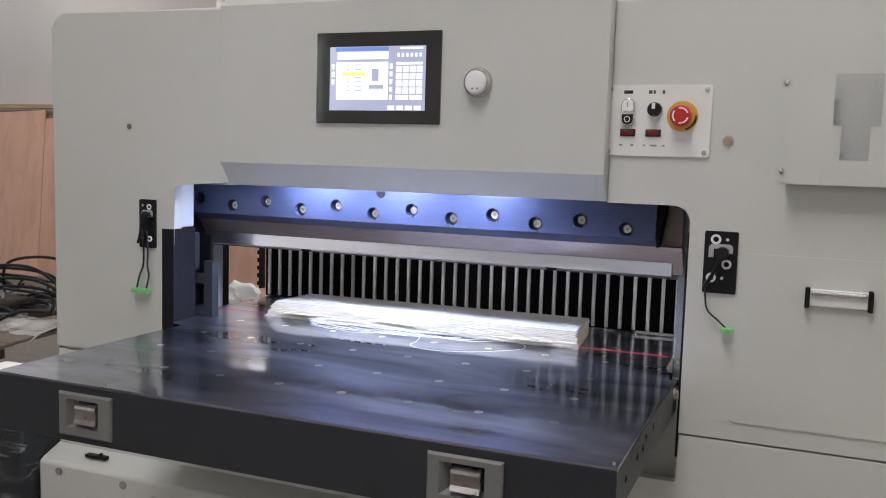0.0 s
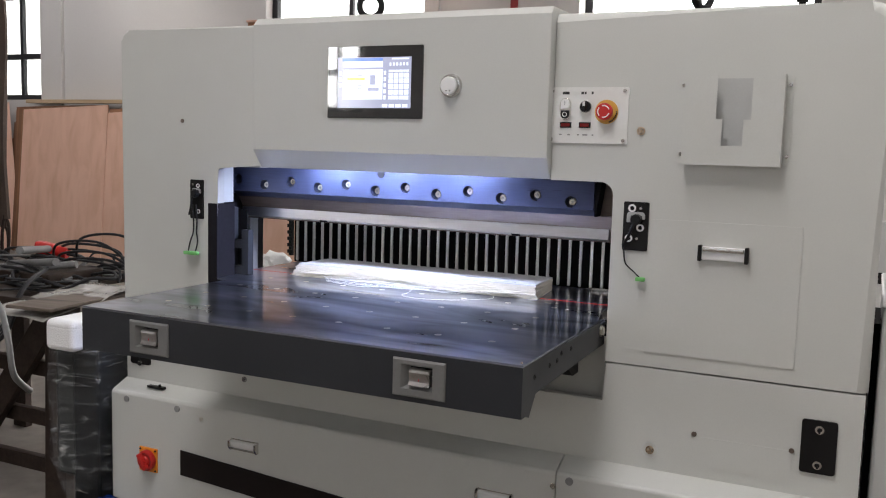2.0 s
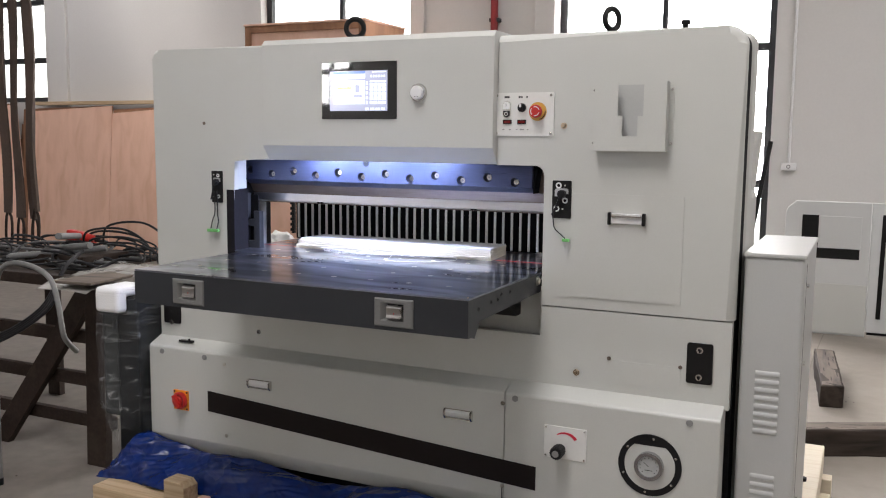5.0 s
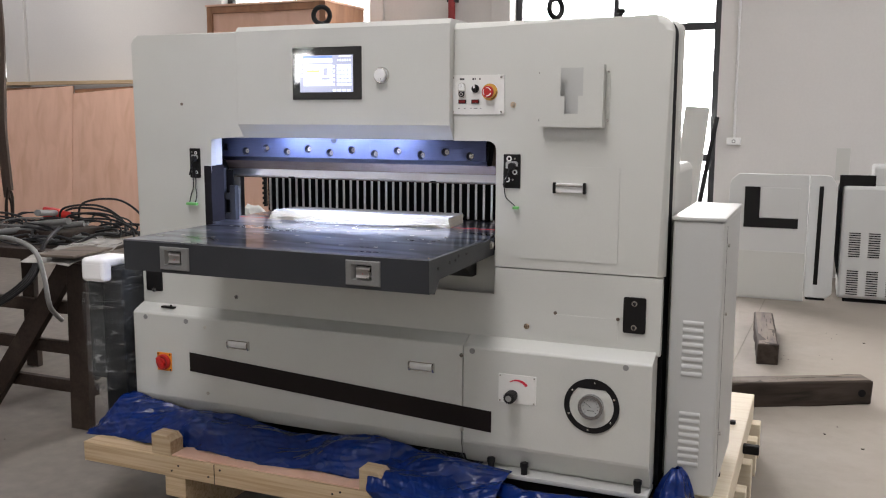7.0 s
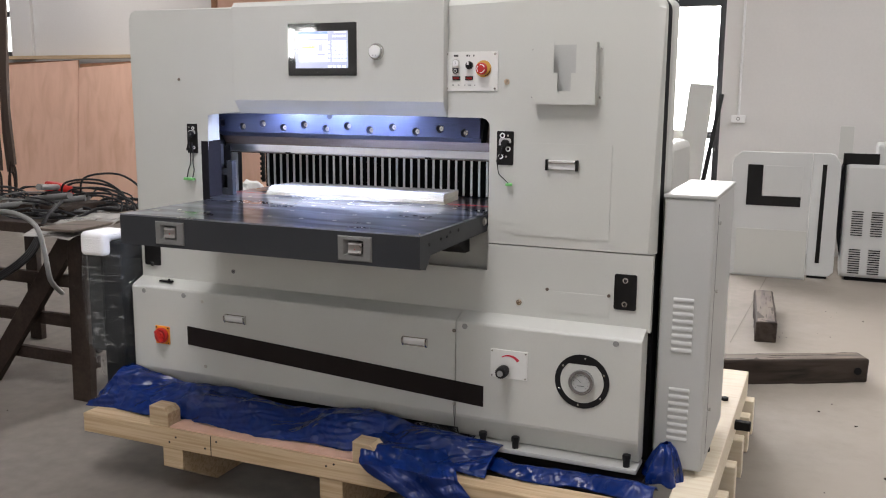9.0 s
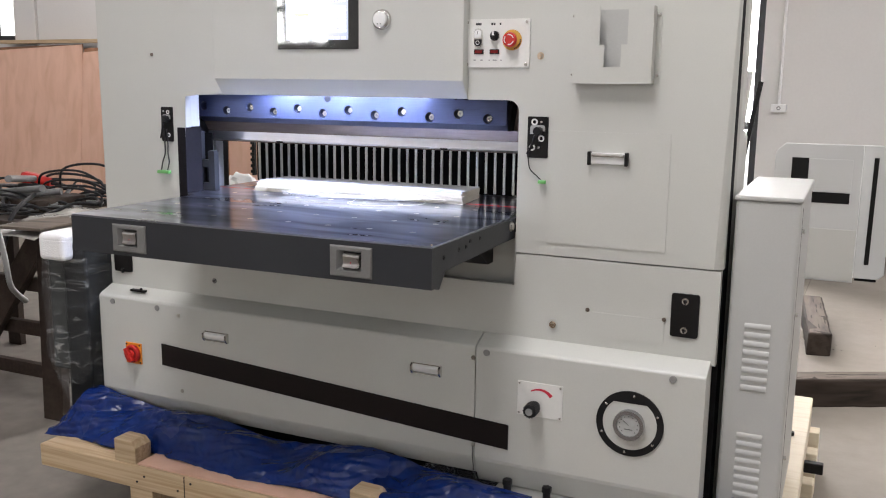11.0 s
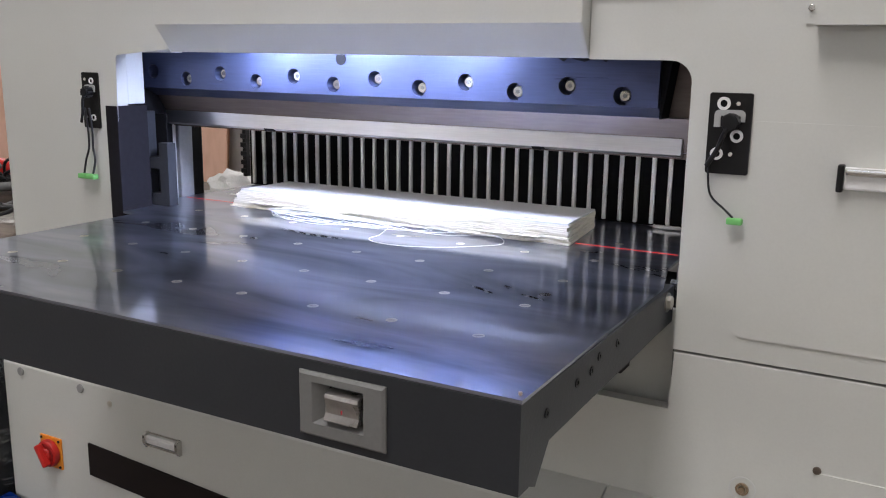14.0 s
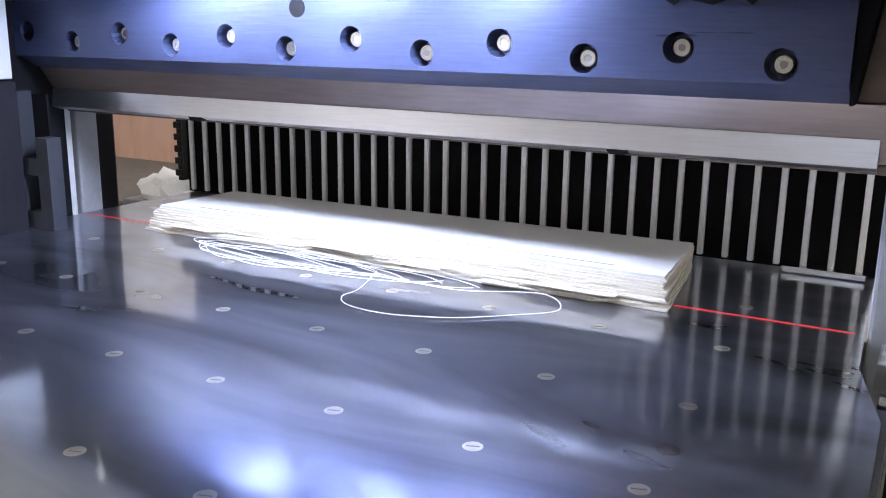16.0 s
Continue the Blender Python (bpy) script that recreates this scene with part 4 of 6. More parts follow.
def knife():
    x0, x1 = -1.172, -0.080
    zt, zb, zc = 1.403, 1.306, 1.323

    def place(u, v, w):
        return (u, 0.113 + w, v)
    bm = B()
    step = 0.0915
    centres = [(-1.052 + step * i, 1.3435 + (0.0 if i % 2 == 0 else 0.0125) - 0.0004 * i) for i in range(-1, 11)]
    edges = [x0] + [(centres[i][0] + centres[i + 1][0]) / 2 for i in range(11)] + [x1]
    for i, (cx, cz) in enumerate(centres):
        hole_cell(bm, edges[i], edges[i + 1], zc, zt, cx, cz, 0.0145, 0.03, place)
    # chamfer, ends and under side
    bm.faces.new([bm.verts.new(p) for p in ((x0, 0.113, zc), (x1, 0.113, zc), (x1, 0.147, zb), (x0, 0.147, zb))])
    for x in (x0, x1):
        bm.faces.new([bm.verts.new(p) for p in ((x, 0.113, zc), (x, 0.113, zt), (x, 0.188, zt), (x, 0.188, zb), (x, 0.147, zb))])
    bm.faces.new([bm.verts.new(p) for p in ((x0, 0.147, zb), (x1, 0.147, zb), (x1, 0.188, zb), (x0, 0.188, zb))])
    bmesh.ops.remove_doubles(bm, verts=bm.verts, dist=1e-5)
    k = part("knife_beam", bm, BEAM, cutter, "oily dark knife beam with bolt holes, blue lamplight in its colour")
    for p in k.data.polygons:
        p.use_smooth = False
    # black wedge: the end face's shade put into its colour
    part("beam_end", prism([(x1 + 0.001, zt), (x1 + 0.018, zt), (x1 + 0.004, zb), (x1 + 0.001, zb)], 0.120, 0.163), DARK, k)
    for cx, cz in centres[1:]:
        p = Vector(place(cx, cz, 0))
        bm = cyl(p + Vector((0.001, 0.029, 0)), p + Vector((0.001, 0.011, 0)), 0.0084, 18, bevel=0.0012)
        washer(p + Vector((0.001, 0.0115, 0)), (0, -1, 0), 0.0044, 0.0078, 0.002, 16, bm=bm)
        q = part("bolt", bm, SCREW, k, "worn socket-head bolt")
        part("socket", cyl(p + Vector((0.001, 0.0108, 0)), p + Vector((0.001, 0.0098, 0)), 0.0036, 6), CASTING, q)
    part("upper_hole", cyl(Vector(place(-0.668, 1.388, 0)) + Vector((0, -0.0012, 0)), Vector(place(-0.668, 1.388, 0)) + Vector((0, 0.004, 0)), 0.011, 18), DARK, k)
    for x, w in ((-0.20, 0.03), (-0.235, 0.012), (-0.165, 0.01)):
        p = Vector(place(x, 1.391, 0))
        part("oil_smudge", prism([(x - w, 1.401), (x - w * 0.6, 1.3945), (x, 1.3905), (x + w * 0.5, 1.3955), (x + w, 1.401)], p.y - 0.004, p.y - 0.001), DARK, k)
    # blade: dull holder face, bright ground edge
    bm = prism([(0.150, 1.306), (0.184, 1.306), (0.184, 1.250), (0.171, 1.2735)], -1.180, -0.034, "x")
    b = part("blade", bm, BLADE_DULL, cutter, "oiled steel knife blade")
    part("blade_end", box(x1 + 0.0012, -0.036, 0.165, 0.184, 1.3065, 1.393, 0.001), BLADE_DULL, b)
    part("cutting_edge", prism([(0.1700, 1.2735), (0.1650, 1.2480), (0.178, 1.2430), (0.178, 1.2735)], -1.186, -0.054, "x"), BLADE, b, "bright ground cutting edge")
    for x in (-0.885, -0.298):
        part("notch", prism([(x - 0.012, 1.2478), (x - 0.008, 1.2425), (x + 0.008, 1.2425), (x + 0.012, 1.2478)], 0.1640, 0.1790), DARK, b)
    # clamp behind the blade, raised
    c = part("clamp", box(-1.190, -0.022, 0.192, 0.245, 1.2485, 1.405, 0.002), CLAMP, cutter, "pale grey clamp bar raised behind the blade")
    part("clamp_lip", box(-1.189, -0.023, 0.1945, 0.244, 1.2385, 1.2483, 0.001), BLADE_DULL, c, "worn steel lip")
    part("pin_hole", cyl((-1.166, 0.1912, 1.271), (-1.166, 0.196, 1.271), 0.006, 16), GAP, c)
    for x in (-0.885, -0.295):
        s = part("clamp_strip", prism(rounded(x - 0.014, x + 0.014, 1.2405, 1.395, 0.011), 0.1885, 0.1919, soft=0.0008), BLACK_METAL, c, "dark strip with screws")
        for z in (1.262, 1.298, 1.336):
            part("screw", cyl((x, 0.1884, z), (x, 0.1866, z), 0.0042, 12, bevel=0.0006), CHROME, s)


def back_gauge():
    # black body close behind the fingers stands in for shade in their gaps
    g = part("back_gauge", box(-1.168, -0.056, 0.4316, 0.47, DECK + 0.002, 1.40), GAP, cutter, "back gauge with pale fingers, the shade between them put in as black")
    first = None
    for k in range(35):
        x = -1.153 + 0.03174 * k
        if first is None:
            first = part("finger", box(x - 0.0038, x + 0.0038, 0.424, 0.4315, DECK + 0.006, 1.40, 0.0012, 1), CASTING_PALE, g)
            x_first = x
        else:
            again(first, x - x_first, 0, 0)
    bm = box(-1.186, -1.176, 0.425, 0.44, 1.10, 1.235)
    for k in range(6):
        box(-1.1905, -1.1715, 0.421, 0.425, 1.108 + 0.021 * k, 1.120 + 0.021 * k, 0.002, bm=bm)
    part("toothed_bracket", bm, BLACK_METAL, g)
    part("gauge_foot", box(-0.16, -0.065, 0.41, 0.424, DECK + 0.001, DECK + 0.009, 0.001), CHROME, g)


CLAMP = mat("pale_grey_clamp", (0.52, 0.52, 0.54), 0.36, 0.25, var=0.06, scale=6, fine=90, bump=0.006, rvar=0.08)
# near-black that holds the shade of gaps and holes
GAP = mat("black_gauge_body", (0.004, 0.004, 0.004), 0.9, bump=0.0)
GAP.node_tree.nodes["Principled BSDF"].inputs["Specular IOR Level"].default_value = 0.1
CASTING_PALE = mat("pale_cast_fingers", (0.80, 0.80, 0.77), 0.4, 0.3, var=0.1, scale=12, fine=120, bump=0.02, island=0.12)


def screen():
    x0, x1, z0, z1, y = -0.743, -0.473, 1.530, 1.7075, -0.034
    s = part("touch_screen", box(x0, x1, y - 0.005, y + 0.002, z0, z1, 0.0015), BEZEL, cutter, "glossy black touch screen bezel")
    a0, a1, b0, b1 = -0.712, -0.504, 1.5555, 1.6795

    def tile(name, u0, u1, v0, v1, material, parent, lift):
        U0, U1 = a0 + (a1 - a0) * u0, a0 + (a1 - a0) * u1
        V0, V1 = b1 - (b1 - b0) * v1, b1 - (b1 - b0) * v0
        yy = y - 0.0055 - lift * 0.00012
        return part(name, box(U0, U1, yy, y - 0.0050, V0, V1), material, parent)
    d = tile("display", 0, 1, 0, 1, SCREEN_BG, s, 0)
    tagged(d, "lit colour display with list and keypad")
    tile("title_bar", 0.06, 0.62, 0.01, 0.07, SCREEN_BLUE, d, 1)
    tile("header", 0.08, 0.62, 0.08, 0.20, SCREEN_WHITE, d, 1)
    tile("list_panel", 0.07, 0.62, 0.24, 0.83, SCREEN_WHITE, d, 1)
    tile("selected_row", 0.13, 0.38, 0.40, 0.455, SCREEN_YELLOW, d, 2)
    for k in range(7):
        if k != 2:
            tile("list_row", 0.18, 0.21, 0.28 + 0.066 * k, 0.295 + 0.066 * k, SCREEN_BG, d, 2)
            tile("list_row", 0.27, 0.34, 0.28 + 0.066 * k, 0.295 + 0.066 * k, SCREEN_BG, d, 2)
    tile("stack_icon", 0.45, 0.52, 0.35, 0.54, SCREEN_BG, d, 2)
    tile("stack_icon", 0.42, 0.57, 0.60, 0.66, SCREEN_BG, d, 2)
    tile("readout", 0.70, 0.97, 0.25, 0.29, SCREEN_WHITE, d, 1)
    for r in range(4):
        for c in range(4):
            tile("key", 0.70 + 0.07 * c, 0.76 + 0.07 * c, 0.31 + 0.11 * r, 0.405 + 0.11 * r, SCREEN_WHITE, d, 1)
    for c in range(2):
        tile("key", 0.70 + 0.14 * c, 0.83 + 0.14 * c, 0.755, 0.83, SCREEN_WHITE, d, 1)
    for c in range(4):
        tile("menu_key", 0.62 + 0.09 * c, 0.69 + 0.09 * c, 0.92, 0.985, SCREEN_WHITE, d, 1)
    for c in range(6):
        tile("icon", 0.71 + 0.045 * c, 0.735 + 0.045 * c, 0.11, 0.17, SCREEN_WHITE, d, 1)
    for r in range(5):
        tile("side_key", 0.635, 0.665, 0.27 + 0.12 * r, 0.35 + 0.12 * r, SCREEN_WHITE, d, 1)
    for r in range(3):
        tile("side_key", 0.02, 0.05, 0.27 + 0.12 * r, 0.35 + 0.12 * r, SCREEN_WHITE, d, 1)
    tile("clock_bar", 0.74, 0.97, 0.02, 0.05, SCREEN_WHITE, d, 1)
    # round stainless button beside the screen
    x, z = -0.398, 1.609
    k = part("round_button", cyl((x, y + 0.001, z), (x, y - 0.010, z), 0.029, 32, 0.026, bevel=0.002), CHROME, cutter, "round stainless push button")
    part("cap", cyl((x, y - 0.010, z), (x, y - 0.020, z), 0.021, 28, bevel=0.0035), WHITEPL, k)
    for dx in (-0.004, 0.005):
        part("mark", box(x + dx - 0.0015, x + dx + 0.0015, y - 0.0206, y - 0.0199, z - 0.014, z - 0.011), INK, k)


def control_panel():
    x0, x1, z0, z1 = -0.163, 0.023, 1.481, 1.607
    p = part("control_panel", prism(rounded(x0, x1, z0, z1, 0.004), -0.004, 0.001, soft=0.0008), WHITE, cutter, "white control plate with buttons")
    for x in (x0 + 0.009, x1 - 0.009):
        for z in (z0 + 0.008, z1 - 0.008):
            screw_head(x, -0.004, z, 0.0042, parent=p)
    # double push button
    x, z = -0.121, 1.558
    cap = lambda g: arc(x, z + 0.0125, 0.0125 - g, 0, 180, 10) + arc(x, z - 0.0125, 0.0125 - g, 180, 360, 10)
    d = part("start_stop_button", prism(cap(0), -0.010, -0.003, soft=0.001), CHROME, p, "chrome oval start and stop button")
    part("start_cap", prism(arc(x, z + 0.0125, 0.0098, 0, 180, 10) + [(x - 0.0098, z + 0.0005), (x + 0.0098, z + 0.0005)], -0.014, -0.009, soft=0.001), WHITEPL, d)
    part("stop_cap", prism([(x - 0.0098, z - 0.0035), (x + 0.0098, z - 0.0035)][::-1] + arc(x, z - 0.0125, 0.0098, 180, 360, 10), -0.013, -0.009, soft=0.001), BLACK, d)
    part("stop_ring", washer((x, -0.0131, z - 0.0125), (0, -1, 0), 0.0042, 0.0056, 0.0006, 20), WHITEPL, d)
    part("start_bar", box(x - 0.0006, x + 0.0006, -0.0146, -0.0138, z + 0.009, z + 0.018), INK, d)
    # selector
    x, z = -0.074, 1.563
    s = part("selector", washer((x, -0.003, z), (0, -1, 0), 0.008, 0.0138, 0.006, 28), CHROME, p, "black selector in a chrome ring")
    bm = cyl((x, -0.003, z), (x, -0.012, z), 0.0125, 24, bevel=0.001)
    box(x - 0.0045, x + 0.0045, -0.022, -0.012, z - 0.0115, z + 0.0115, 0.002, bm=bm)
    part("knob", bm, BLACK, s)
    part("pointer", box(x - 0.003, x + 0.003, -0.0226, -0.0218, z + 0.001, z + 0.011), WHITEPL, s)
    # emergency stop
    x, z = -0.026, 1.552
    e = part("emergency_stop", cyl((x, -0.003, z), (x, -0.006, z), 0.027, 36, bevel=0.001), YELLOW, p, "red mushroom button on a yellow ring")
    for k in range(14):
        a = radians(-70 + 10 * k) if k < 7 else radians(-130 + 10 * k)
        cx, cz = x + 0.0235 * math.cos(a), z + 0.0235 * math.sin(a)
        part("letter_bar", box(cx - 0.0016, cx + 0.0016, -0.0066, -0.0058, cz - 0.0016, cz + 0.0016), INK, e)
    bm = cyl((x, -0.006, z), (x, -0.018, z), 0.0125, 24)
    cyl((x, -0.018, z), (x, -0.030, z), 0.0195, 30, 0.0185, bm=bm, bevel=0.003)
    part("mushroom_head", bm, RED, e)
    for a0 in (20, 140, 260):
        part("arrow", prism(arc(x, z, 0.0142, a0, a0 + 85, 8) + arc(x, z, 0.0116, a0 + 85, a0, 8), -0.0307, -0.0298), WHITEPL, e)
    for x in (-0.120, -0.075):
        i = part("indicator", box(x - 0.0135, x + 0.0135, -0.0075, -0.003, 1.5155, 1.5285, 0.001), BLACK, p, "dark red indicator lamp")
        part("lens", box(x - 0.0105, x + 0.0105, -0.0088, -0.0072, 1.518, 1.526, 0.0006), REDLAMP, i)
    for x, w in ((-0.123, 0.007), (-0.118, 0.004), (-0.083, 0.003), (-0.076, 0.002), (-0.060, 0.0022)):
        part("symbol", box(x - w, x + w, -0.0046, -0.0038, 1.591, 1.597), INK, p)
    for x, w in ((-0.132, 0.003), (-0.112, 0.003), (-0.09, 0.002), (-0.074, 0.006), (-0.056, 0.002)):
        part("symbol", box(x - w, x + w, -0.0046, -0.0038, 1.4985, 1.5015), CASTING, p)


def pocket():
    """A folded sheet-metal holder with a stepped cut-out, screwed to the panel by side flanges."""
    x0, x1, z0, z1, d = 0.150, 0.350, 1.441, 1.630, 0.036
    s0, s1, m, t0, t1, b = 0.217, 0.288, 1.537, 0.230, 0.273, 1.482
    outline = [(x0, z0), (x1, z0), (x1, z1), (s1, z1), (s1, m), (t1, m), (t1, b), (t0, b), (t0, m), (s0, m), (s0, z1), (x0, z1)]
    bm = prism(outline, -d, -d + 0.002)
    p = part("document_pocket", bm, PAINT, cutter, "grey sheet-metal document pocket with stepped slot")
    for x, s in ((x0, -1), (x1, 1)):
        part("cheek", box(min(x, x - s * 0.002), max(x, x - s * 0.002), -d + 0.002, -0.001, z0, z1), PAINT, p)
        f = part("flange", box(min(x, x + s * 0.014), max(x, x + s * 0.014), -0.0025, 0.0005, z0 + 0.003, z1 - 0.003), PAINT, p)
        for z in (z0 + 0.022, z1 - 0.020):
            screw_head(x + s * 0.008, -0.0025, z, 0.0042, parent=f)
    # darker paint here puts the pocket's inner shade into the colour
    part("back_plate", box(x0 + 0.002, x1 - 0.002, -0.0025, 0.0, z0 + 0.004, z1 - 0.006), PAINT_CABINET, p)
    part("bottom", box(x0 + 0.002, x1 - 0.002, -d + 0.002, -0.001, z0, z0 + 0.002), PAINT, p)


def sensor_plate(x0, x1, z0, z1, kind):
    p = part("connector_plate", prism(rounded(x0, x1, z0, z1, 0.003), -0.004, 0.001, soft=0.0008), BLACK_METAL, cutter, "black connector plate")
    cx, cz = (x0 + x1) / 2, (z0 + z1) / 2
    h = (z1 - z0) / 2
    w = (x1 - x0) / 2
    spots = [(-0.32, 0.74, 0.0088), (0.38, -0.05, 0.0085), (-0.5, -0.5, 0.0085)] if kind else [(0.25, 0.70, 0.0062), (0.3, -0.62, 0.0065)]
    for u, v, r in spots:
        k = part("socket", washer((cx + u * w, -0.004, cz + v * h), (0, -1, 0), r * 0.55, r, 0.002, 22), WHITEPL, p, "white socket ring")
        part("socket_hole", cyl((cx + u * w, -0.0035, cz + v * h), (cx + u * w, -0.0048, cz + v * h), r * 0.54, 16), DARK, k)
    # bent bright strap round the plug
    e = 0.72 if kind else 0.66
    o = [(cx - e * w, cz + 0.16 * h), (cx - e * w, cz + 0.46 * h)] + arc(cx - (e - 0.25) * w, cz + 0.46 * h, 0.25 * w, 180, 90, 4) + arc(cx + (e - 0.25) * w, cz + 0.46 * h, 0.25 * w, 90, 0, 4) + [(cx + e * w, cz + 0.30 * h), (cx + (e - 0.22) * w, cz + 0.30 * h)]
    o += [(cx + (e - 0.22) * w, cz + 0.44 * h), (cx - (e - 0.30) * w, cz + 0.44 * h), (cx - (e - 0.30) * w, cz + 0.16 * h)]
    part("strap", prism(o, -0.0058, -0.0038), GALV, p, "pale bent strap")
    bm = cyl((cx + 0.12 * w, -0.004, cz + 0.30 * h), (cx + 0.12 * w, -0.024, cz + 0.30 * h), 0.0115 if kind else 0.009, 18, bevel=0.002)
    for q in range(7):
        g = q * math.tau / 7
        cyl((cx + 0.12 * w + 0.010 * math.cos(g), -0.008, cz + 0.30 * h + 0.010 * math.sin(g)), (cx + 0.12 * w + 0.010 * math.cos(g), -0.021, cz + 0.30 * h + 0.010 * math.sin(g)), 0.0022, 6, bm=bm)
    part("plug", bm, BLACK, p)
    part("plug_lead", tube(smooth([(cx + 0.1 * w, -0.020, cz + 0.25 * h), (cx - 0.1 * w, -0.022, cz), (cx - 0.4 * w, -0.018, cz - 0.4 * h), (x0 + 0.004, -0.014, z0 + 0.2 * h)]), 0.0034 if kind else 0.0028, 10), BLACK, p)
    for u, v in (((0.36, 0.74), (0.15, -0.5)) if kind else ((-0.5, 0.75), (-0.5, -0.6))):
        screw_head(cx + u * w, -0.004, cz + v * h, 0.0034, parent=p)
    return p


def plates():
    p = sensor_plate(-1.2215, -1.1755, 1.244, 1.354, False)
    for k, (dx, bx) in enumerate(((-0.004, -1.222), (0.008, -1.196))):
        x = -1.1985 + dx
        part("lead", tube(smooth([(x, -0.016, 1.284), (x - 0.001, -0.011, 1.24), (x - 0.004, -0.009, 1.205), (bx + 0.006, -0.010, 1.18), (bx, -0.012, 1.152)]), 0.0021, 8), RUBBER, p)
    for x in (-1.223, -1.199):
        part("terminal", box(x - 0.012, x + 0.012, -0.019, -0.006, 1.141, 1.151, 0.002), GREEN, p, "bright green terminal block")
    p = sensor_plate(0.024, 0.0805, 1.245, 1.354, True)
    part("lead", tube(smooth([(0.030, -0.010, 1.268), (0.031, -0.012, 1.24), (0.036, -0.010, 1.215), (0.055, -0.010, 1.198), (0.068, -0.011, 1.187)]), 0.0016, 8), RUBBER, p)
    part("terminal", box(0.060, 0.081, -0.017, -0.006, 1.178, 1.187, 0.002), GREEN, p, "bright green terminal block")
    # black plates lower down
    for x0, x1, z0, z1 in ((0.426, 0.496, 0.803, 0.917), (-1.452, -1.377, 0.795, 0.880)):
        q = part("cover_plate", prism(rounded(x0, x1, z0, z1, 0.006), -0.005, 0.001, soft=0.001), BLACK_METAL, cutter, "black cover plate with two locks")
        for z in ((z0 + z1) / 2 + 0.038, (z0 + z1) / 2 - 0.038):
            if z1 - z0 < 0.1 and z > (z0 + z1) / 2:
                continue
            c = (x0 + x1) / 2
            part("lock", washer((c, -0.005, z), (0, -1, 0), 0.005, 0.009, 0.003, 20), CHROME, q)
            part("key_tab", box(c - 0.002, c + 0.002, -0.010, -0.005, z - 0.007, z + 0.004), BLACK, q)
    # inspection door and faint cover
    d = part("inspection_door", prism(rounded(0.084, 0.402, 1.018, 1.318, 0.004), -0.0024, 0.001, soft=0.0010), PAINT, cutter, "flat grey inspection door")
    g = part("door_handle", box(0.200, 0.291, -0.012, -0.003, 1.237, 1.266, 0.003), WHITEPL, d, "white recessed handle with dark ends")
    for x in (0.197, 0.294):
        part("end_cap", box(x - 0.004, x + 0.004, -0.020, -0.003, 1.234, 1.269, 0.002), BLACK_METAL, g)
    part("grip_bar", box(0.203, 0.288, -0.019, -0.011, 1.256, 1.265, 0.002), CHROME, g)
    part("blank_cover", box(0.206, 0.410, -0.0010, 0.001, 0.775, 0.842), PAINT, cutter)
    for x, z in ((0.206, 0.846), (0.409, 0.843), (-1.252, 1.518)):
        screw_head(x, 0.0, z, 0.0058, BLADE_DULL)
    for x, z, m in ((0.053, 1.511, BRASS), (0.110, 0.793, BRASS), (-1.032, 0.800, STEEL)):
        c = part("earth_stud", washer((x, 0.0005, z), (0, -1, 0), 0.006, 0.0095 if m is BRASS else 0.008, 0.002, 22), m, cutter)
        part("stud", cyl((x, 0.0, z), (x, -0.006, z), 0.005, 6), m, c)
    part("ring_mark", washer((0.110, 0.0003, 0.793), (0, -1, 0), 0.017, 0.019, 0.001, 30), PAINT_LIGHT, cutter)
    # hook on the ledge
    bm = box(-1.36, -1.30, -0.035, -0.02, 0.738, 0.745, 0.001)
    cyl((-1.315, -0.03, 0.742), (-1.315, -0.03, 0.752), 0.004, 10, bm=bm)
    part("catch", bm, BLACK_METAL, cutter)


def eye_bolts():
    for x, z, turn in ((-0.738, 1.838, 20), (0.141, 1.826, 62)):
        a = Vector((math.sin(radians(turn)), -math.cos(radians(turn)), 0))
        e = part("eye_bolt", ring((x, 0.16, z), a, 0.030, 0.0088), BLACK_METAL, cutter, "black lifting eye bolt")
        part("collar", cyl((x, 0.16, TOP - 0.012), (x, 0.16, z - 0.026), 0.020, 18, 0.013), BLACK_METAL, e)
    b = part("stud_bolt", cyl((0.356, 0.156, TOP - 0.01), (0.356, 0.156, 1.800), 0.008, 12), BLACK_METAL, cutter)
    part("head", cyl((0.356, 0.156, 1.800), (0.356, 0.156, 1.813), 0.014, 6, bevel=0.002), BLACK_METAL, b)


def work_lights():
    """Three cool lamps under the hood, above the knife beam."""
    for x in (-0.815, -0.617, -0.420):
        w = part("work_light", box(x - 0.052, x + 0.052, 0.022, 0.068, 1.442, 1.468, 0.004), BLACK_METAL, cutter, "small cool-white work lamp")
        part("lens", box(x - 0.046, x + 0.046, 0.026, 0.062, 1.4395, 1.4419, 0.001), LED, w)
        ob = new("work_lamp", bpy.data.lights.new("work_lamp", "AREA"))
        ob.data.shape, ob.data.size = "RECTANGLE", 0.09
        ob.data.size_y = 0.035
        ob.data.energy, ob.data.color = LAMP_WATTS, (0.59, 0.675, 1.0)
        ob.matrix_world = look((x, 0.044, 1.4385), (x, 0.02, 1.0))
    part("lamp_rail", box(-1.10, -0.10, 0.04, 0.085, 1.4685, 1.478, 0.001), BLACK_METAL, cutter)


LAMP_WATTS = 2.55


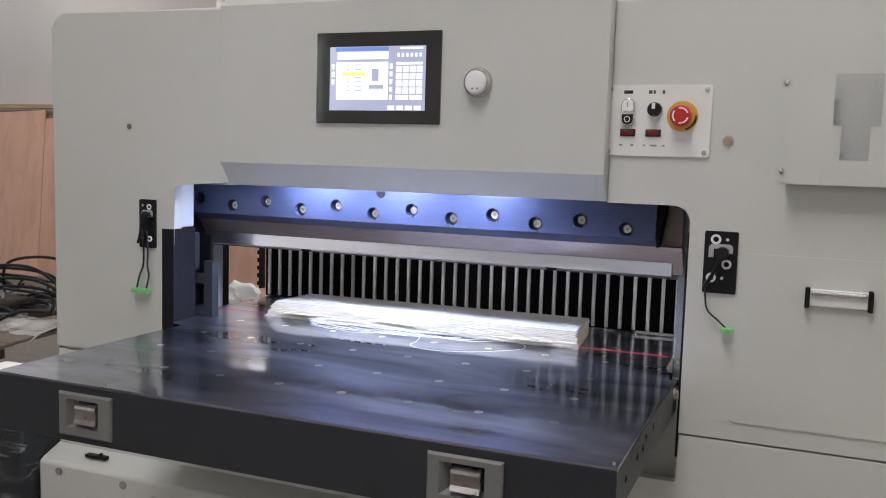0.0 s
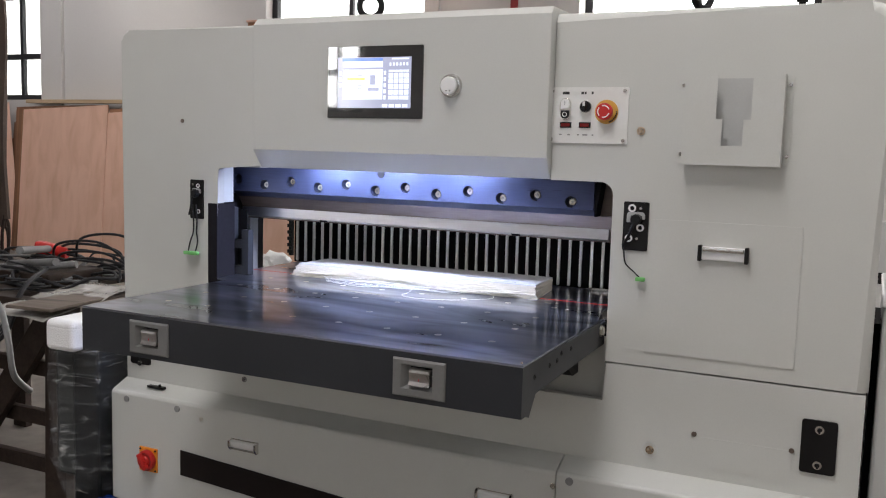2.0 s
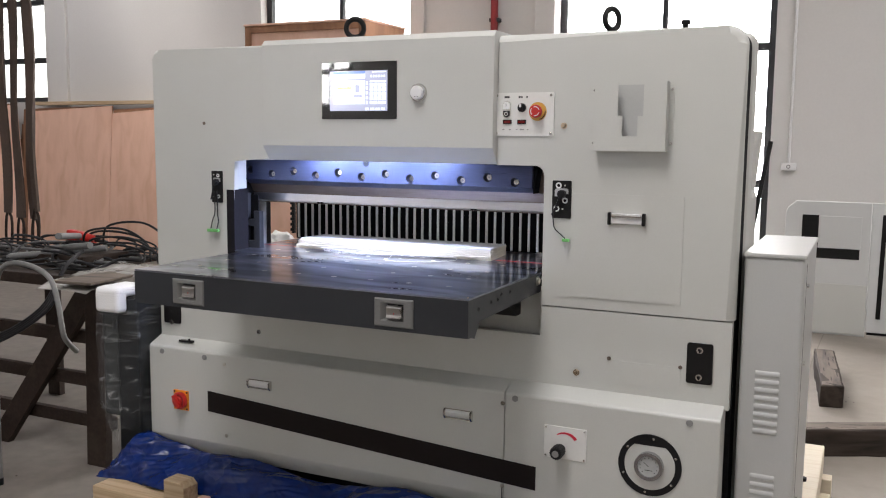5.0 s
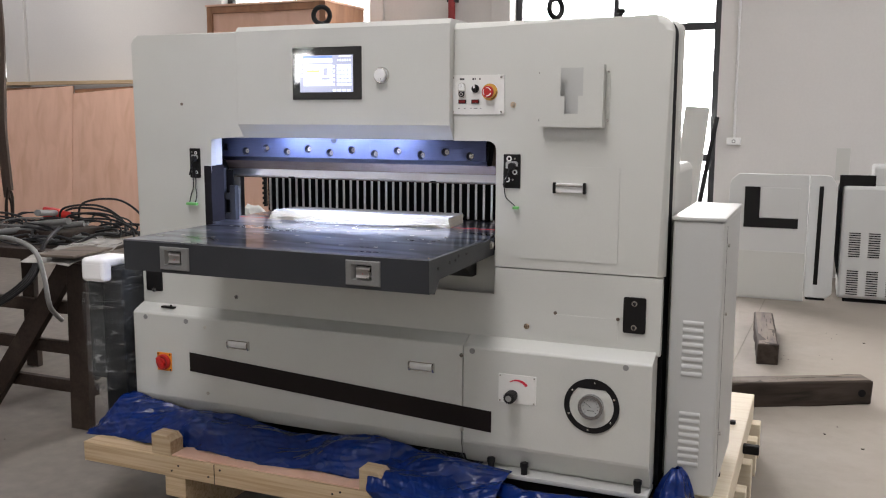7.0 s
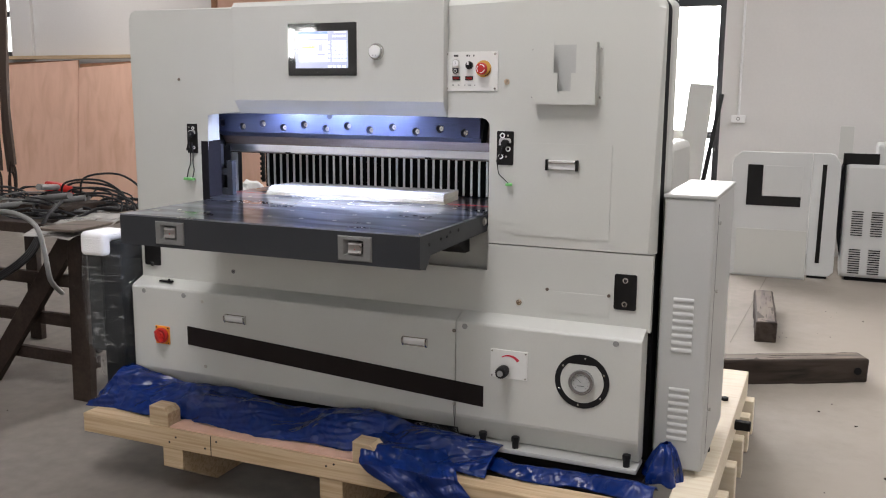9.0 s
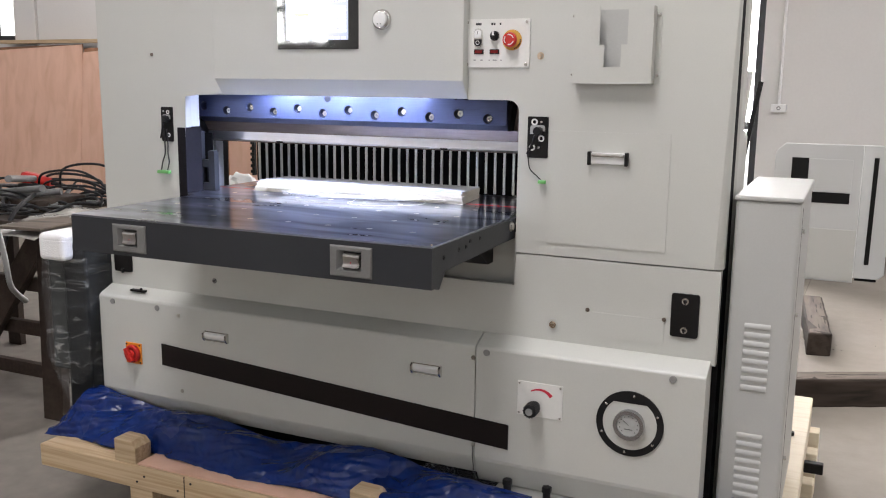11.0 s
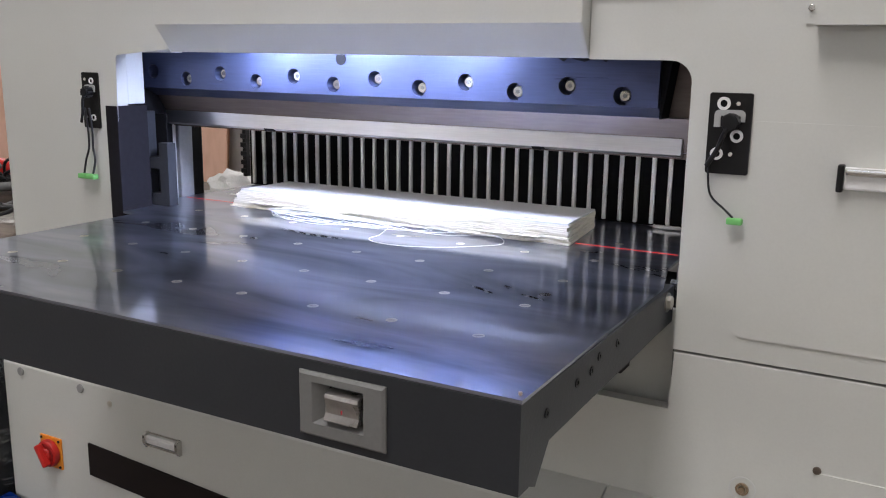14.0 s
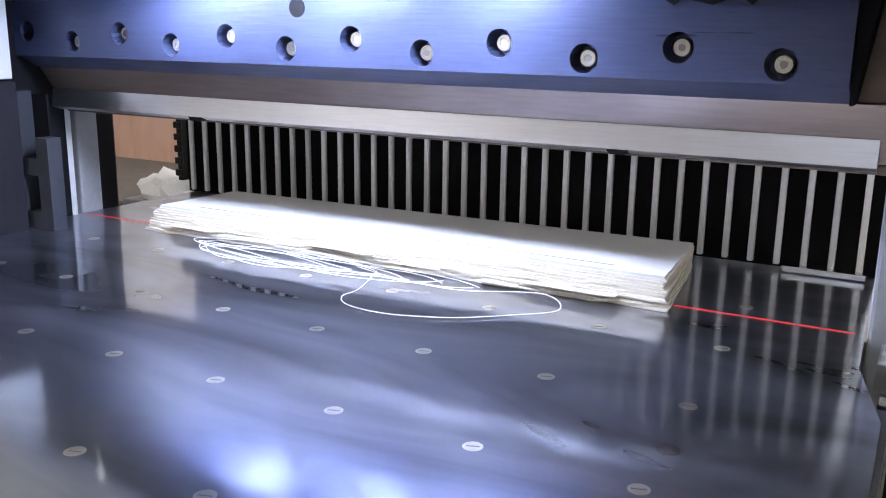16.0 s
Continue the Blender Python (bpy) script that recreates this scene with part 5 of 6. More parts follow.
def side_cabinet():
    """The electrical cabinet on the flank, with two banks of louvres."""
    x0, x1, y0, y1, z0, z1 = 0.562, 0.716, 0.04, 0.585, 0.285, 1.172
    c = thing("electrical_cabinet", ((x0 + x1) / 2, (y0 + y1) / 2, z0), "tall grey sheet-metal electrical cabinet fixed beside the machine", "cabinet")
    part("body", box(x0, x1, y0 + 0.004, y1, z0, z1 - 0.012, 0.008, 3), PAINT_CABINET, c)
    part("lid", box(x0 - 0.003, x1 + 0.004, y0 - 0.002, y1 + 0.004, z1 - 0.012, z1, 0.004), PAINT_CABINET, c)
    # unseen joining box, black for the shade in the gap beside the cabinet
    part("bracket", box(RIGHT - 0.01, x0, 0.2, 0.45, 0.4, 1.1), DARK, c)
    first = None
    for bank, n in ((0.840, 8), (0.548, 8)):
        for k in range(n):
            z = bank - 0.0232 * k
            if first is None:
                prof = [(y0 + 0.0045, z + 0.009), (y0 + 0.002, z + 0.006), (y0 + 0.0004, z + 0.002), (y0, z - 0.002), (y0 + 0.0008, z - 0.005), (y0 + 0.0045, z - 0.007)]
                first, zf = part("louvre", prism(prof, x0 + 0.041, x0 + 0.105, "x", soft=0.0015, far=True), PAINT_CABINET, c), z
            else:
                again(first, 0, 0, z - zf)
    for z in (1.075, 0.855, 0.46):
        part("lock", cyl((x1 - 0.001, 0.16, z), (x1 + 0.006, 0.16, z), 0.006, 12), CHROME, c)
    part("door_gap", box(x1 - 0.0005, x1 + 0.0006, 0.125, 0.128, 0.32, 1.14), DARK, c)


housing()
lower_front()
table()
knife()
back_gauge()
screen()
control_panel()
pocket()
plates()
eye_bolts()
work_lights()
side_cabinet()

# ---- on the table: the stack of paper and the loose thread ----


def paper():
    rnd = random.Random(3)
    x0, x1, y0, y1 = -0.975, -0.243, 0.178, 0.352
    s = thing("paper_stack", ((x0 + x1) / 2, (y0 + y1) / 2, DECK), "low stack of white printed paper sheets with ragged trimmed front edges", "paper stack")
    n = 11
    for k in range(n):
        z = DECK + 0.0006 + 0.0033 * k
        f = 1 - k / (n - 1)
        jag = []
        m = 46
        for i in range(m + 1):
            x = x0 - 0.02 * f + (x1 - x0 + 0.03 * f) * i / m
            jag.append((x + rnd.uniform(-0.003, 0.003), y0 - 0.011 * f * rnd.random() - 0.004 * f - (0.0015 * rnd.random())))
        back = [(x1 - 0.012 + rnd.uniform(-0.001, 0.001), y1), (x0 + 0.012 + rnd.uniform(-0.001, 0.001), y1 - 0.03)]
        part("sheet_layer", prism(jag + back, z, z + 0.0031, "z"), PAPER if k == n - 1 else PAPER_CUT, s)
    # loose shavings that hang forward
    for k in range(40):
        x = rnd.uniform(x0 - 0.015, x1 - 0.10)
        L = rnd.uniform(0.03, 0.12)
        y = y0 - rnd.uniform(0.008, 0.022)
        z = DECK + rnd.uniform(0.001, 0.016)
        part("shaving", prism([(x, y), (x + L, y - rnd.uniform(-0.004, 0.004)), (x + L, y + 0.012), (x, y + 0.012)], z, z + 0.0006, "z"), PAPER_CUT, s)
    # thin printed line and crease on the top sheet
    part("fold_line", box(x0 + 0.06, x1 - 0.06, y0 + 0.016, y0 + 0.018, DECK + 0.0368, DECK + 0.0372), GREYCABLE, s)


def threads():
    z = DECK + 0.0022
    t = thing("white_thread", (-0.6, 0.1, DECK), "loose loops of white binding thread lying on the table", "thread")
    rnd = random.Random(8)
    for k in range(6):
        cx, w, h = -0.74 + 0.02 * k, 0.09 + 0.02 * k, 0.022 + 0.004 * rnd.random()
        pts = [(cx + w * math.cos(a) * 1.1, 0.108 + 0.018 * rnd.random() + h * math.sin(a) - 0.03 * (cx + w * math.cos(a) + 0.72) * 0.5, z + 0.0015 * k + 0.006 * rnd.random()) for a in [math.tau * i / 9 for i in range(10)]]
        part("loop", tube(smooth(pts, 8), 0.00045, 6), THREAD, t)
    part("loop", tube(smooth([(-0.56, 0.112, z + 0.01), (-0.556, 0.07, z), (-0.555, 0.035, z), (-0.53, 0.012, z), (-0.48, 0.008, z), (-0.42, 0.03, z), (-0.37, 0.07, z), (-0.33, 0.105, z + 0.003), (-0.36, 0.128, z + 0.01), (-0.45, 0.112, z + 0.004), (-0.53, 0.115, z + 0.004), (-0.60, 0.13, z + 0.006)], 8), 0.00045, 6), THREAD, t)


def scrap():
    rnd = random.Random(2)
    bm = B()
    bmesh.ops.create_icosphere(bm, subdivisions=3, radius=1)
    for v in bm.verts:
        c = v.co.copy()
        k = 1 + 0.35 * noise.noise(c * 1.7) + 0.15 * noise.noise(c * 4)
        v.co = Vector((-1.345 + c.x * 0.06 * k, 0.566 + c.y * 0.06 * k, 1.032 + max(0.0, (c.z + 0.3)) * 0.042 * k))
    solo("foam_scrap", bm, FOAM, "crumpled scrap of white packing foam", "packing foam", at=(-1.345, 0.566, 1.032))


# ---- under and round the machine ----


def pallet():
    p = thing("pallet", (-0.4, 0.5, 0.0), "raw pine shipping pallet under the machine", "pallet")
    y0 = -0.295
    part("front_beam", box(-1.53, 0.60, y0, y0 + 0.10, 0.187, 0.262, 0.004), PINE, p)
    for y in (0.45, 1.22):
        part("beam", box(-1.53, 0.60, y, y + 0.10, 0.187, 0.262, 0.004), PINE, p)
    for x in (-1.155, -0.49, 0.15):
        part("skid", prism([(y0 + 0.004, 0.1865), (y0 + 0.004, 0.113), (y0 + 0.20, 0.0), (1.30, 0.0), (1.30, 0.1865)], x, x + 0.09, "x", soft=0.003, far=True), PINE, p)
    for x in (-1.211, -0.362):
        part("chock", prism([(x, 0.2625), (x + 0.085, 0.2625), (x + 0.085, 0.315), (x + 0.066, 0.333), (x, 0.335)], y0 + 0.004, y0 + 0.075, soft=0.003, far=True), PINE, p)
    part("joint", box(-0.936, -0.933, y0 - 0.001, y0 + 0.002, 0.188, 0.2615), TIMBER, p)
    for x in (-1.12, -1.09, -0.96, -0.91, -0.46, -0.43):
        part("nail", cyl((x, y0 + 0.002, 0.225 + 0.02 * math.sin(x * 40)), (x, y0 - 0.0015, 0.225 + 0.02 * math.sin(x * 40)), 0.004, 8), BLACK_METAL, p)
    part("side_beam", box(0.645, 0.755, -0.18, 1.33, 0.155, 0.262, 0.004), PINE_WHITE, p, "pale pine side beam")
    for y in (-0.1, 0.18, 0.46, 0.74, 1.02, 1.24):
        part("side_block", box(0.66, 0.79, y, y + 0.07, 0.0, 0.153, 0.004), PINE_WHITE, p)
    for y in (0.30, 0.88):
        part("bolt", cyl((0.70, y, 0.262), (0.70, y, 0.275), 0.016, 6, bevel=0.002), BLACK_METAL, p)
    part("side_hook", box(0.756, 0.815, 0.72, 0.75, 0.20, 0.235, 0.004), BLACK_METAL, p)
    part("deck_board", box(-1.45, 0.55, -0.16, 0.44, 0.20, 0.2545, 0.003), TIMBER, p)
    part("thin_board", box(-1.12, -0.22, y0 + 0.005, y0 + 0.14, 0.2640, 0.2700, 0.001), PLY, p)
    part("machine_skid", box(-1.38, 0.48, 0.07, 0.40, 0.255, 0.2695), DARK, p)


def crumple(nx, ny, place, amp, freq, seed, grain=1.0):
    """A sheet with sharp straight creases: nx by ny cells, place(u, v) with u, v in 0..1."""
    bm = B()
    rnd = random.Random(int(seed * 10))
    out = Vector((0.1, -0.6, 0.6))
    folds = []
    for f, a in ((0.45, 1.5), (0.75, 1.2), (1.2, 0.75), (1.9, 0.48), (3.0, 0.30), (4.6, 0.19), (7.0, 0.12)):
        folds.append((Vector((rnd.uniform(-1, 1), rnd.uniform(-1, 1), rnd.uniform(-1, 1))).normalized(), f, a))
    grid = []
    for i in range(nx + 1):
        row = []
        for j in range(ny + 1):
            u, v = i / nx, j / ny
            q = Vector(place(u, v))
            s = Vector((q.x * grain, q.y, q.z)) * freq + Vector((seed, seed * 0.7, 0))
            d = noise.noise_vector(s * 0.6)
            h = 0.0
            for k, f, a in folds:
                w = (s.dot(k) * f + 0.9 * noise.noise(s * f * 0.45 + k * 7)) % 1.0
                h += a * (abs(2 * w - 1) - 0.5)
            row.append(bm.verts.new(q + d * amp * 0.9 + out * h * amp))
        grid.append(row)
    for i in range(nx):
        for j in range(ny):
            bm.faces.new((grid[i][j], grid[i + 1][j], grid[i + 1][j + 1], grid[i][j + 1]))
    return bm


def tarp():
    def front(u, v):
        # a loose sheet from the pallet edge up to the skirt, heaped by the corner
        x = -1.575 + 1.66 * u
        top = 0.335 + 0.085 * math.exp(-(u / 0.16) ** 2) + 0.03 * math.exp(-((u - 0.33) / 0.14) ** 2) + 0.035 * math.exp(-((u - 0.70) / 0.10) ** 2) - 0.02 * u
        hem = -0.235 + 0.03 * math.exp(-((u - 0.244) / 0.05) ** 2) + 0.03 * math.exp(-((u - 0.757) / 0.05) ** 2) + 0.012 * math.sin(u * 23)
        y = hem + (-0.068 - hem) * v
        z = 0.268 + (top - 0.268) * v ** 0.75 + 0.022 * math.sin(math.pi * v) * (1 + 0.7 * math.sin(u * 31))
        if u < 0.05:
            z = 0.262 + (z - 0.262) * (0.25 + 0.75 * u / 0.05)
        return (x, y, z)
    bm = crumple(420, 70, front, 0.020, 9.0, 1.0, 0.6)
    ob = solo("blue_tarpaulin", bm, TARP, "crumpled glossy blue polythene sheet bunched on the pallet", "tarpaulin", at=(-0.7, -0.2, 0.27))
    md = ob.modifiers.new("thick", "SOLIDIFY")
    md.thickness = 0.0012

    def right(u, v):
        x = -0.05 + 0.66 * u
        a = math.pi * (0.03 + 0.9 * v)
        return (x, -0.19 + 0.10 * v + 0.02 * math.sin(u * 12), 0.262 + 0.04 * math.sin(a) * (1 - 0.4 * math.sin(u * 7) ** 2))
    bm = crumple(80, 20, right, 0.012, 11, 5.0)
    ob = solo("blue_tarpaulin", bm, TARP, "crumpled glossy blue polythene under the machine foot", "tarpaulin", at=(0.3, -0.15, 0.262))
    ob.modifiers.new("thick", "SOLIDIFY").thickness = 0.0012

    def drape(u, v):
        # a loose end falling over the front beam
        a = max(0.0, min(1.0, (v - 0.35) / 0.2))
        x = -0.42 + (0.34 - 0.08 * v) * u + 0.36 * v ** 1.3 + 0.02 * math.sin(9 * v + 4 * u)
        y = -0.075 - 0.253 * min(1.0, v / 0.45) - 0.010 * math.sin(u * 11)
        return (x, y - 0.012 * v, 0.318 - 0.028 * min(1.0, v / 0.45) - 0.012 * a - 0.30 * max(0.0, v - 0.45) * (0.8 + 0.2 * math.sin(u * 5)))
    bm = crumple(110, 100, drape, 0.015, 9, 3.0)
    ob = solo("blue_tarpaulin", bm, TARP, "loose end of blue polythene hanging over the pallet beam", "tarpaulin", at=(-0.2, -0.2, 0.262))
    ob.modifiers.new("thick", "SOLIDIFY").thickness = 0.0012
    bm = crumple(60, 30, lambda u, v: (-0.36 + 0.40 * u, -0.10 + 0.14 * v, 0.268 + 0.05 * math.sin(math.pi * u) * v), 0.014, 12, 7.0)
    ob = solo("clear_film", bm, BAG_CLEAR, "crumpled clear plastic film lying under the machine", "plastic film", at=(-0.2, -0.05, 0.262))
    ob.modifiers.new("thick", "SOLIDIFY").thickness = 0.0008

    def tuft(u, v):
        a, r = math.tau * u, 0.055 * (1 - 0.75 * v ** 2) * (1 + 0.2 * math.sin(5 * math.tau * u))
        return (0.605 + r * math.cos(a) * 1.05, -0.005 + r * math.sin(a), 0.263 + 0.125 * v)
    bm = crumple(48, 18, tuft, 0.012, 14, 8.0)
    solo("blue_tarpaulin", bm, TARP, "tuft of blue polythene stuffed beside the cabinet", "tarpaulin", at=(0.60, 0.0, 0.262)).modifiers.new("thick", "SOLIDIFY").thickness = 0.0012


def wrapped_box():
    w = thing("wrapped_carton", (-1.62, 0.02, 0.262), "tall black carton wrapped in wrinkled clear stretch film", "wrapped carton")
    part("carton", box(-1.592, -1.485, -0.10, 0.14, 0.30, 0.895, 0.008), WRAP_DARK, w)
    part("inner_board", box(-1.676, -1.594, -0.085, 0.13, 0.44, 0.905, 0.008), GREYBOARD, w, "dark grey padding board")

    def skin(u, v):
        # a loose rounded-square sleeve, drawn in at the foot
        a = math.tau * u
        c, s = math.cos(a), math.sin(a)
        k = 1 / max(abs(c), abs(s)) ** 0.8
        pinch = 1 - 0.35 * max(0.0, 0.35 - v) / 0.35
        return (-1.582 + 0.106 * c * k * pinch + 0.08 * (1 - pinch), 0.02 + 0.140 * s * k * pinch, 0.272 + 0.655 * v)
    bm = crumple(110, 90, skin, 0.008, 9, 2.0)
    f = part("stretch_film", bm, FILM, w, "wrinkled clear stretch film")
    part("inner_film", crumple(60, 40, lambda u, v: (skin(u, v)[0] * 0.97 - 0.0475, skin(u, v)[1] * 0.94, skin(u, v)[2] * 0.985), 0.007, 11, 6.0), FILM, w)
    part("base", box(-1.60, -1.50, -0.06, 0.08, 0.2625, 0.31, 0.006), DARK, w)
    bm = box(-1.640, -1.525, -0.155, 0.0, 0.896, 0.935, 0.018, 4)
    box(-1.640, -1.525, -0.155, -0.105, 0.842, 0.925, 0.016, 4, bm=bm)
    solo("foam_block", bm, FOAM, "white foam corner block on the wrapped carton", "packing foam", at=(-1.58, -0.1, 0.842))


# ---- trestle, cables and bent tube ----


def trestle():
    t = thing("steel_trestle", (-2.5, 0.55, 0.0), "rusty brown steel trestle table loaded with cables", "trestle")
    top = 0.80
    leg = part("leg", prism([(-2.262, 0.0), (-2.150, 0.0), (-2.122, top), (-2.240, top)], 0.36, 0.40, soft=0.003), RUST, t)
    part("leg", prism([(-2.262, 0.0), (-2.150, 0.0), (-2.122, top), (-2.240, top)], 1.10, 1.14, soft=0.003), RUST, t)
    part("brace", prism([(-2.96, 0.0), (-2.83, 0.0), (-2.20, top), (-2.33, top)], 0.405, 0.44, soft=0.003), RUST, t)
    for x in (-3.35, -3.95):
        part("leg", box(x, x + 0.09, 0.40, 0.44, 0, top, 0.004), RUST, t)
        part("leg", box(x, x + 0.09, 1.10, 1.14, 0, top, 0.004), RUST, t)
    for z in (0.17, 0.36, 0.56):
        part("cross_bar", box(-3.3, -2.19, 0.445, 0.48, z - 0.03, z + 0.03, 0.003), RUST, t)
    part("cross_bar", box(-2.20, -2.16, 0.40, 1.10, 0.30, 0.36, 0.003), RUST, t)
    part("top_rail", box(-4.0, -2.12, 0.36, 0.42, top, top + 0.05, 0.004), RUST, t)
    part("top_rail", box(-4.0, -2.12, 1.08, 1.14, top, top + 0.05, 0.004), RUST, t)
    part("plank", box(-3.98, -2.50, 0.42, 1.08, top + 0.005, top + 0.045, 0.004), TIMBER, t, "dark worn plank")
    bm = box(-0.10, 0.10, -0.46, 0.42, 0.0, 0.012, 0.003)
    ob = solo("sheet_offcut", bm, TIMBER_TOP, "dusty board laid across the trestle end", "board", at=None)
    ob.location, ob.rotation_euler = (-2.19, 0.66, top + 0.052), (0, 0, radians(6))
    bm = crumple(26, 26, lambda u, v: (-2.36 + 0.30 * u, 0.20 + 0.5 * v, 0.872 - 0.05 * (1 - v) ** 2), 0.010, 8, 4.0)
    solo("plastic_sheet", bm, BAG, "dusty grey plastic sheet draped on the board", "plastic sheet", at=(-2.2, 0.4, 0.87)).modifiers.new("thick", "SOLIDIFY").thickness = 0.001


def cables():
    rnd = random.Random(11)
    c = thing("cable_pile", (-2.75, 0.75, 0.85), "tangled heap of black and grey power cables", "cables")
    for k in range(15):
        cx, cy = rnd.uniform(-3.25, -2.42), rnd.uniform(0.5, 1.05)
        pts, turns = [], rnd.randint(7, 12)
        z = 0.855 + 0.0015 * k
        R, a = rnd.uniform(0.10, 0.24), rnd.uniform(0, 6)
        for i in range(turns):
            a += rnd.uniform(0.5, 1.0)
            pts.append((cx + R * math.cos(a) * rnd.uniform(0.7, 1.2), cy + R * 0.75 * math.sin(a), max(0.857, z + rnd.uniform(-0.02, 0.035))))
        part("cable", tube(smooth(pts, 7), rnd.choice((0.0045, 0.0055, 0.007)), 8), GREYCABLE if k % 7 == 3 else RUBBER, c)
    # loops that stand up out of the heap
    for k in range(22):
        x, y = rnd.uniform(-3.2, -2.45), rnd.uniform(0.6, 1.1)
        w, h, g = rnd.uniform(0.10, 0.24), rnd.uniform(0.04, 0.11), rnd.uniform(-0.6, 0.9)
        pts = [(x + w * math.cos(q) * math.cos(g), y + w * math.cos(q) * math.sin(g) + 0.03 * math.sin(3 * q), 0.862 + h * max(0.0, math.sin(q)) ** 0.8) for q in [math.pi * i / 6 for i in range(7)]]
        part("cable", tube(smooth(pts, 7), rnd.choice((0.0045, 0.0055, 0.0065)), 8), RUBBER if k % 6 else GREYCABLE, c)
    for x, y, h in ((-2.62, 0.95, 0.12), (-2.48, 0.85, 0.09), (-2.55, 1.02, 0.15), (-2.40, 0.80, 0.07)):
        part("cable", tube(smooth([(x - 0.30, y + 0.05, 0.87), (x - 0.22, y, 0.88 + h * 0.8), (x, y + 0.02, 0.88 + h), (x + 0.16, y + 0.02, 0.86 + h * 0.65), (x + 0.24, y - 0.03, 0.86), (x + 0.26, y - 0.06, 0.72)], 8), 0.006, 8), RUBBER, c)
    # drooping loop at the trestle's flank
    for k in range(4):
        part("cable", tube(smooth([(-3.05, 0.42, 0.90), (-3.10 - 0.02 * k, 0.33, 0.72), (-3.02, 0.30, 0.52 - 0.012 * k), (-2.75, 0.30, 0.55 - 0.01 * k), (-2.48 + 0.015 * k, 0.33, 0.70), (-2.40, 0.40, 0.88), (-2.5, 0.6, 0.93)], 8), 0.009, 8), RUBBER, c)
    p = thing("red_plug", (-3.01, 1.04, 0.86), "red industrial power plug on the cables", "plug")
    bm = B()
    tmp = box(-0.045, 0.045, -0.03, 0.03, -0.028, 0.028, 0.010, 3)
    join(bm, tmp, Matrix.Translation((-3.0, 1.02, 0.94)) @ Matrix.Rotation(0.5, 4, "Z") @ Matrix.Rotation(0.2, 4, "Y"))
    part("housing", bm, RED, p)
    part("collar", cyl((-2.955, 1.04, 0.930), (-2.90, 1.06, 0.918), 0.026, 16), RED, p)
    part("lead", tube(smooth([(-2.90, 1.06, 0.918), (-2.82, 1.06, 0.91), (-2.72, 1.0, 0.90), (-2.65, 0.9, 0.885)]), 0.010, 8), RUBBER, p)
    part("foot", box(-3.04, -2.97, 1.0, 1.06, 0.845, 0.915, 0.01), RUBBER, p)
    b = thing("steel_parts", (-2.62, 0.8, 0.85), "loose dull steel tubes lying in the cables", "metal tubes")
    for x0, y0, x1, y1, z in ((-2.95, 0.55, -2.50, 0.75, 0.93), (-2.85, 0.7, -2.45, 0.6, 0.96), (-2.9, 0.95, -2.6, 0.55, 1.0)):
        part("steel_tube", cyl((x0, y0, z - 0.05), (x1, y1, z), 0.016, 14), GREYCABLE, b)
    part("rest", box(-2.9, -2.5, 0.6, 0.9, 0.848, 0.90, 0.01), RUST, b)


GREYTUBE = mat("worn_grey_tube", (0.22, 0.22, 0.215), 0.45, 0.4, var=0.15, scale=9, bump=0.03)


def bent_tube():
    t = thing("bent_tube", (-2.40, 0.02, 0.0), "bent grey steel tube handle leaning against the trestle", "steel tube")
    pts = [(-2.40, 0.02, 0.0), (-2.39, 0.02, 0.50), (-2.37, 0.02, 0.82), (-2.335, 0.02, 0.925), (-2.25, 0.02, 0.958), (-2.13, 0.02, 0.945), (-2.05, 0.02, 0.90), (-2.015, 0.02, 0.80), (-1.995, 0.02, 0.69), (-2.00, 0.05, 0.645), (-2.025, 0.11, 0.60)]
    part("tube", tube(smooth(pts, 8), 0.0105, 12), GREYTUBE, t)
    part("end_cap", cyl((-2.40, 0.02, 0.0), (-2.40, 0.02, 0.03), 0.014, 14, bevel=0.002), BLACK, t, "black rubber end cap")
    c = thing("castor_wheel", (-2.75, 1.05, 0.0), "black castor wheel with a blue hub standing on the floor", "castor")
    w = part("tyre", cyl((-2.78, 1.02, 0.09), (-2.73, 1.04, 0.09), 0.09, 26, bevel=0.012), BLACK, c)
    part("hub", cyl((-2.785, 1.018, 0.09), (-2.725, 1.042, 0.09), 0.035, 18), mat("blue_hub", (0.05, 0.12, 0.25), 0.4), w)


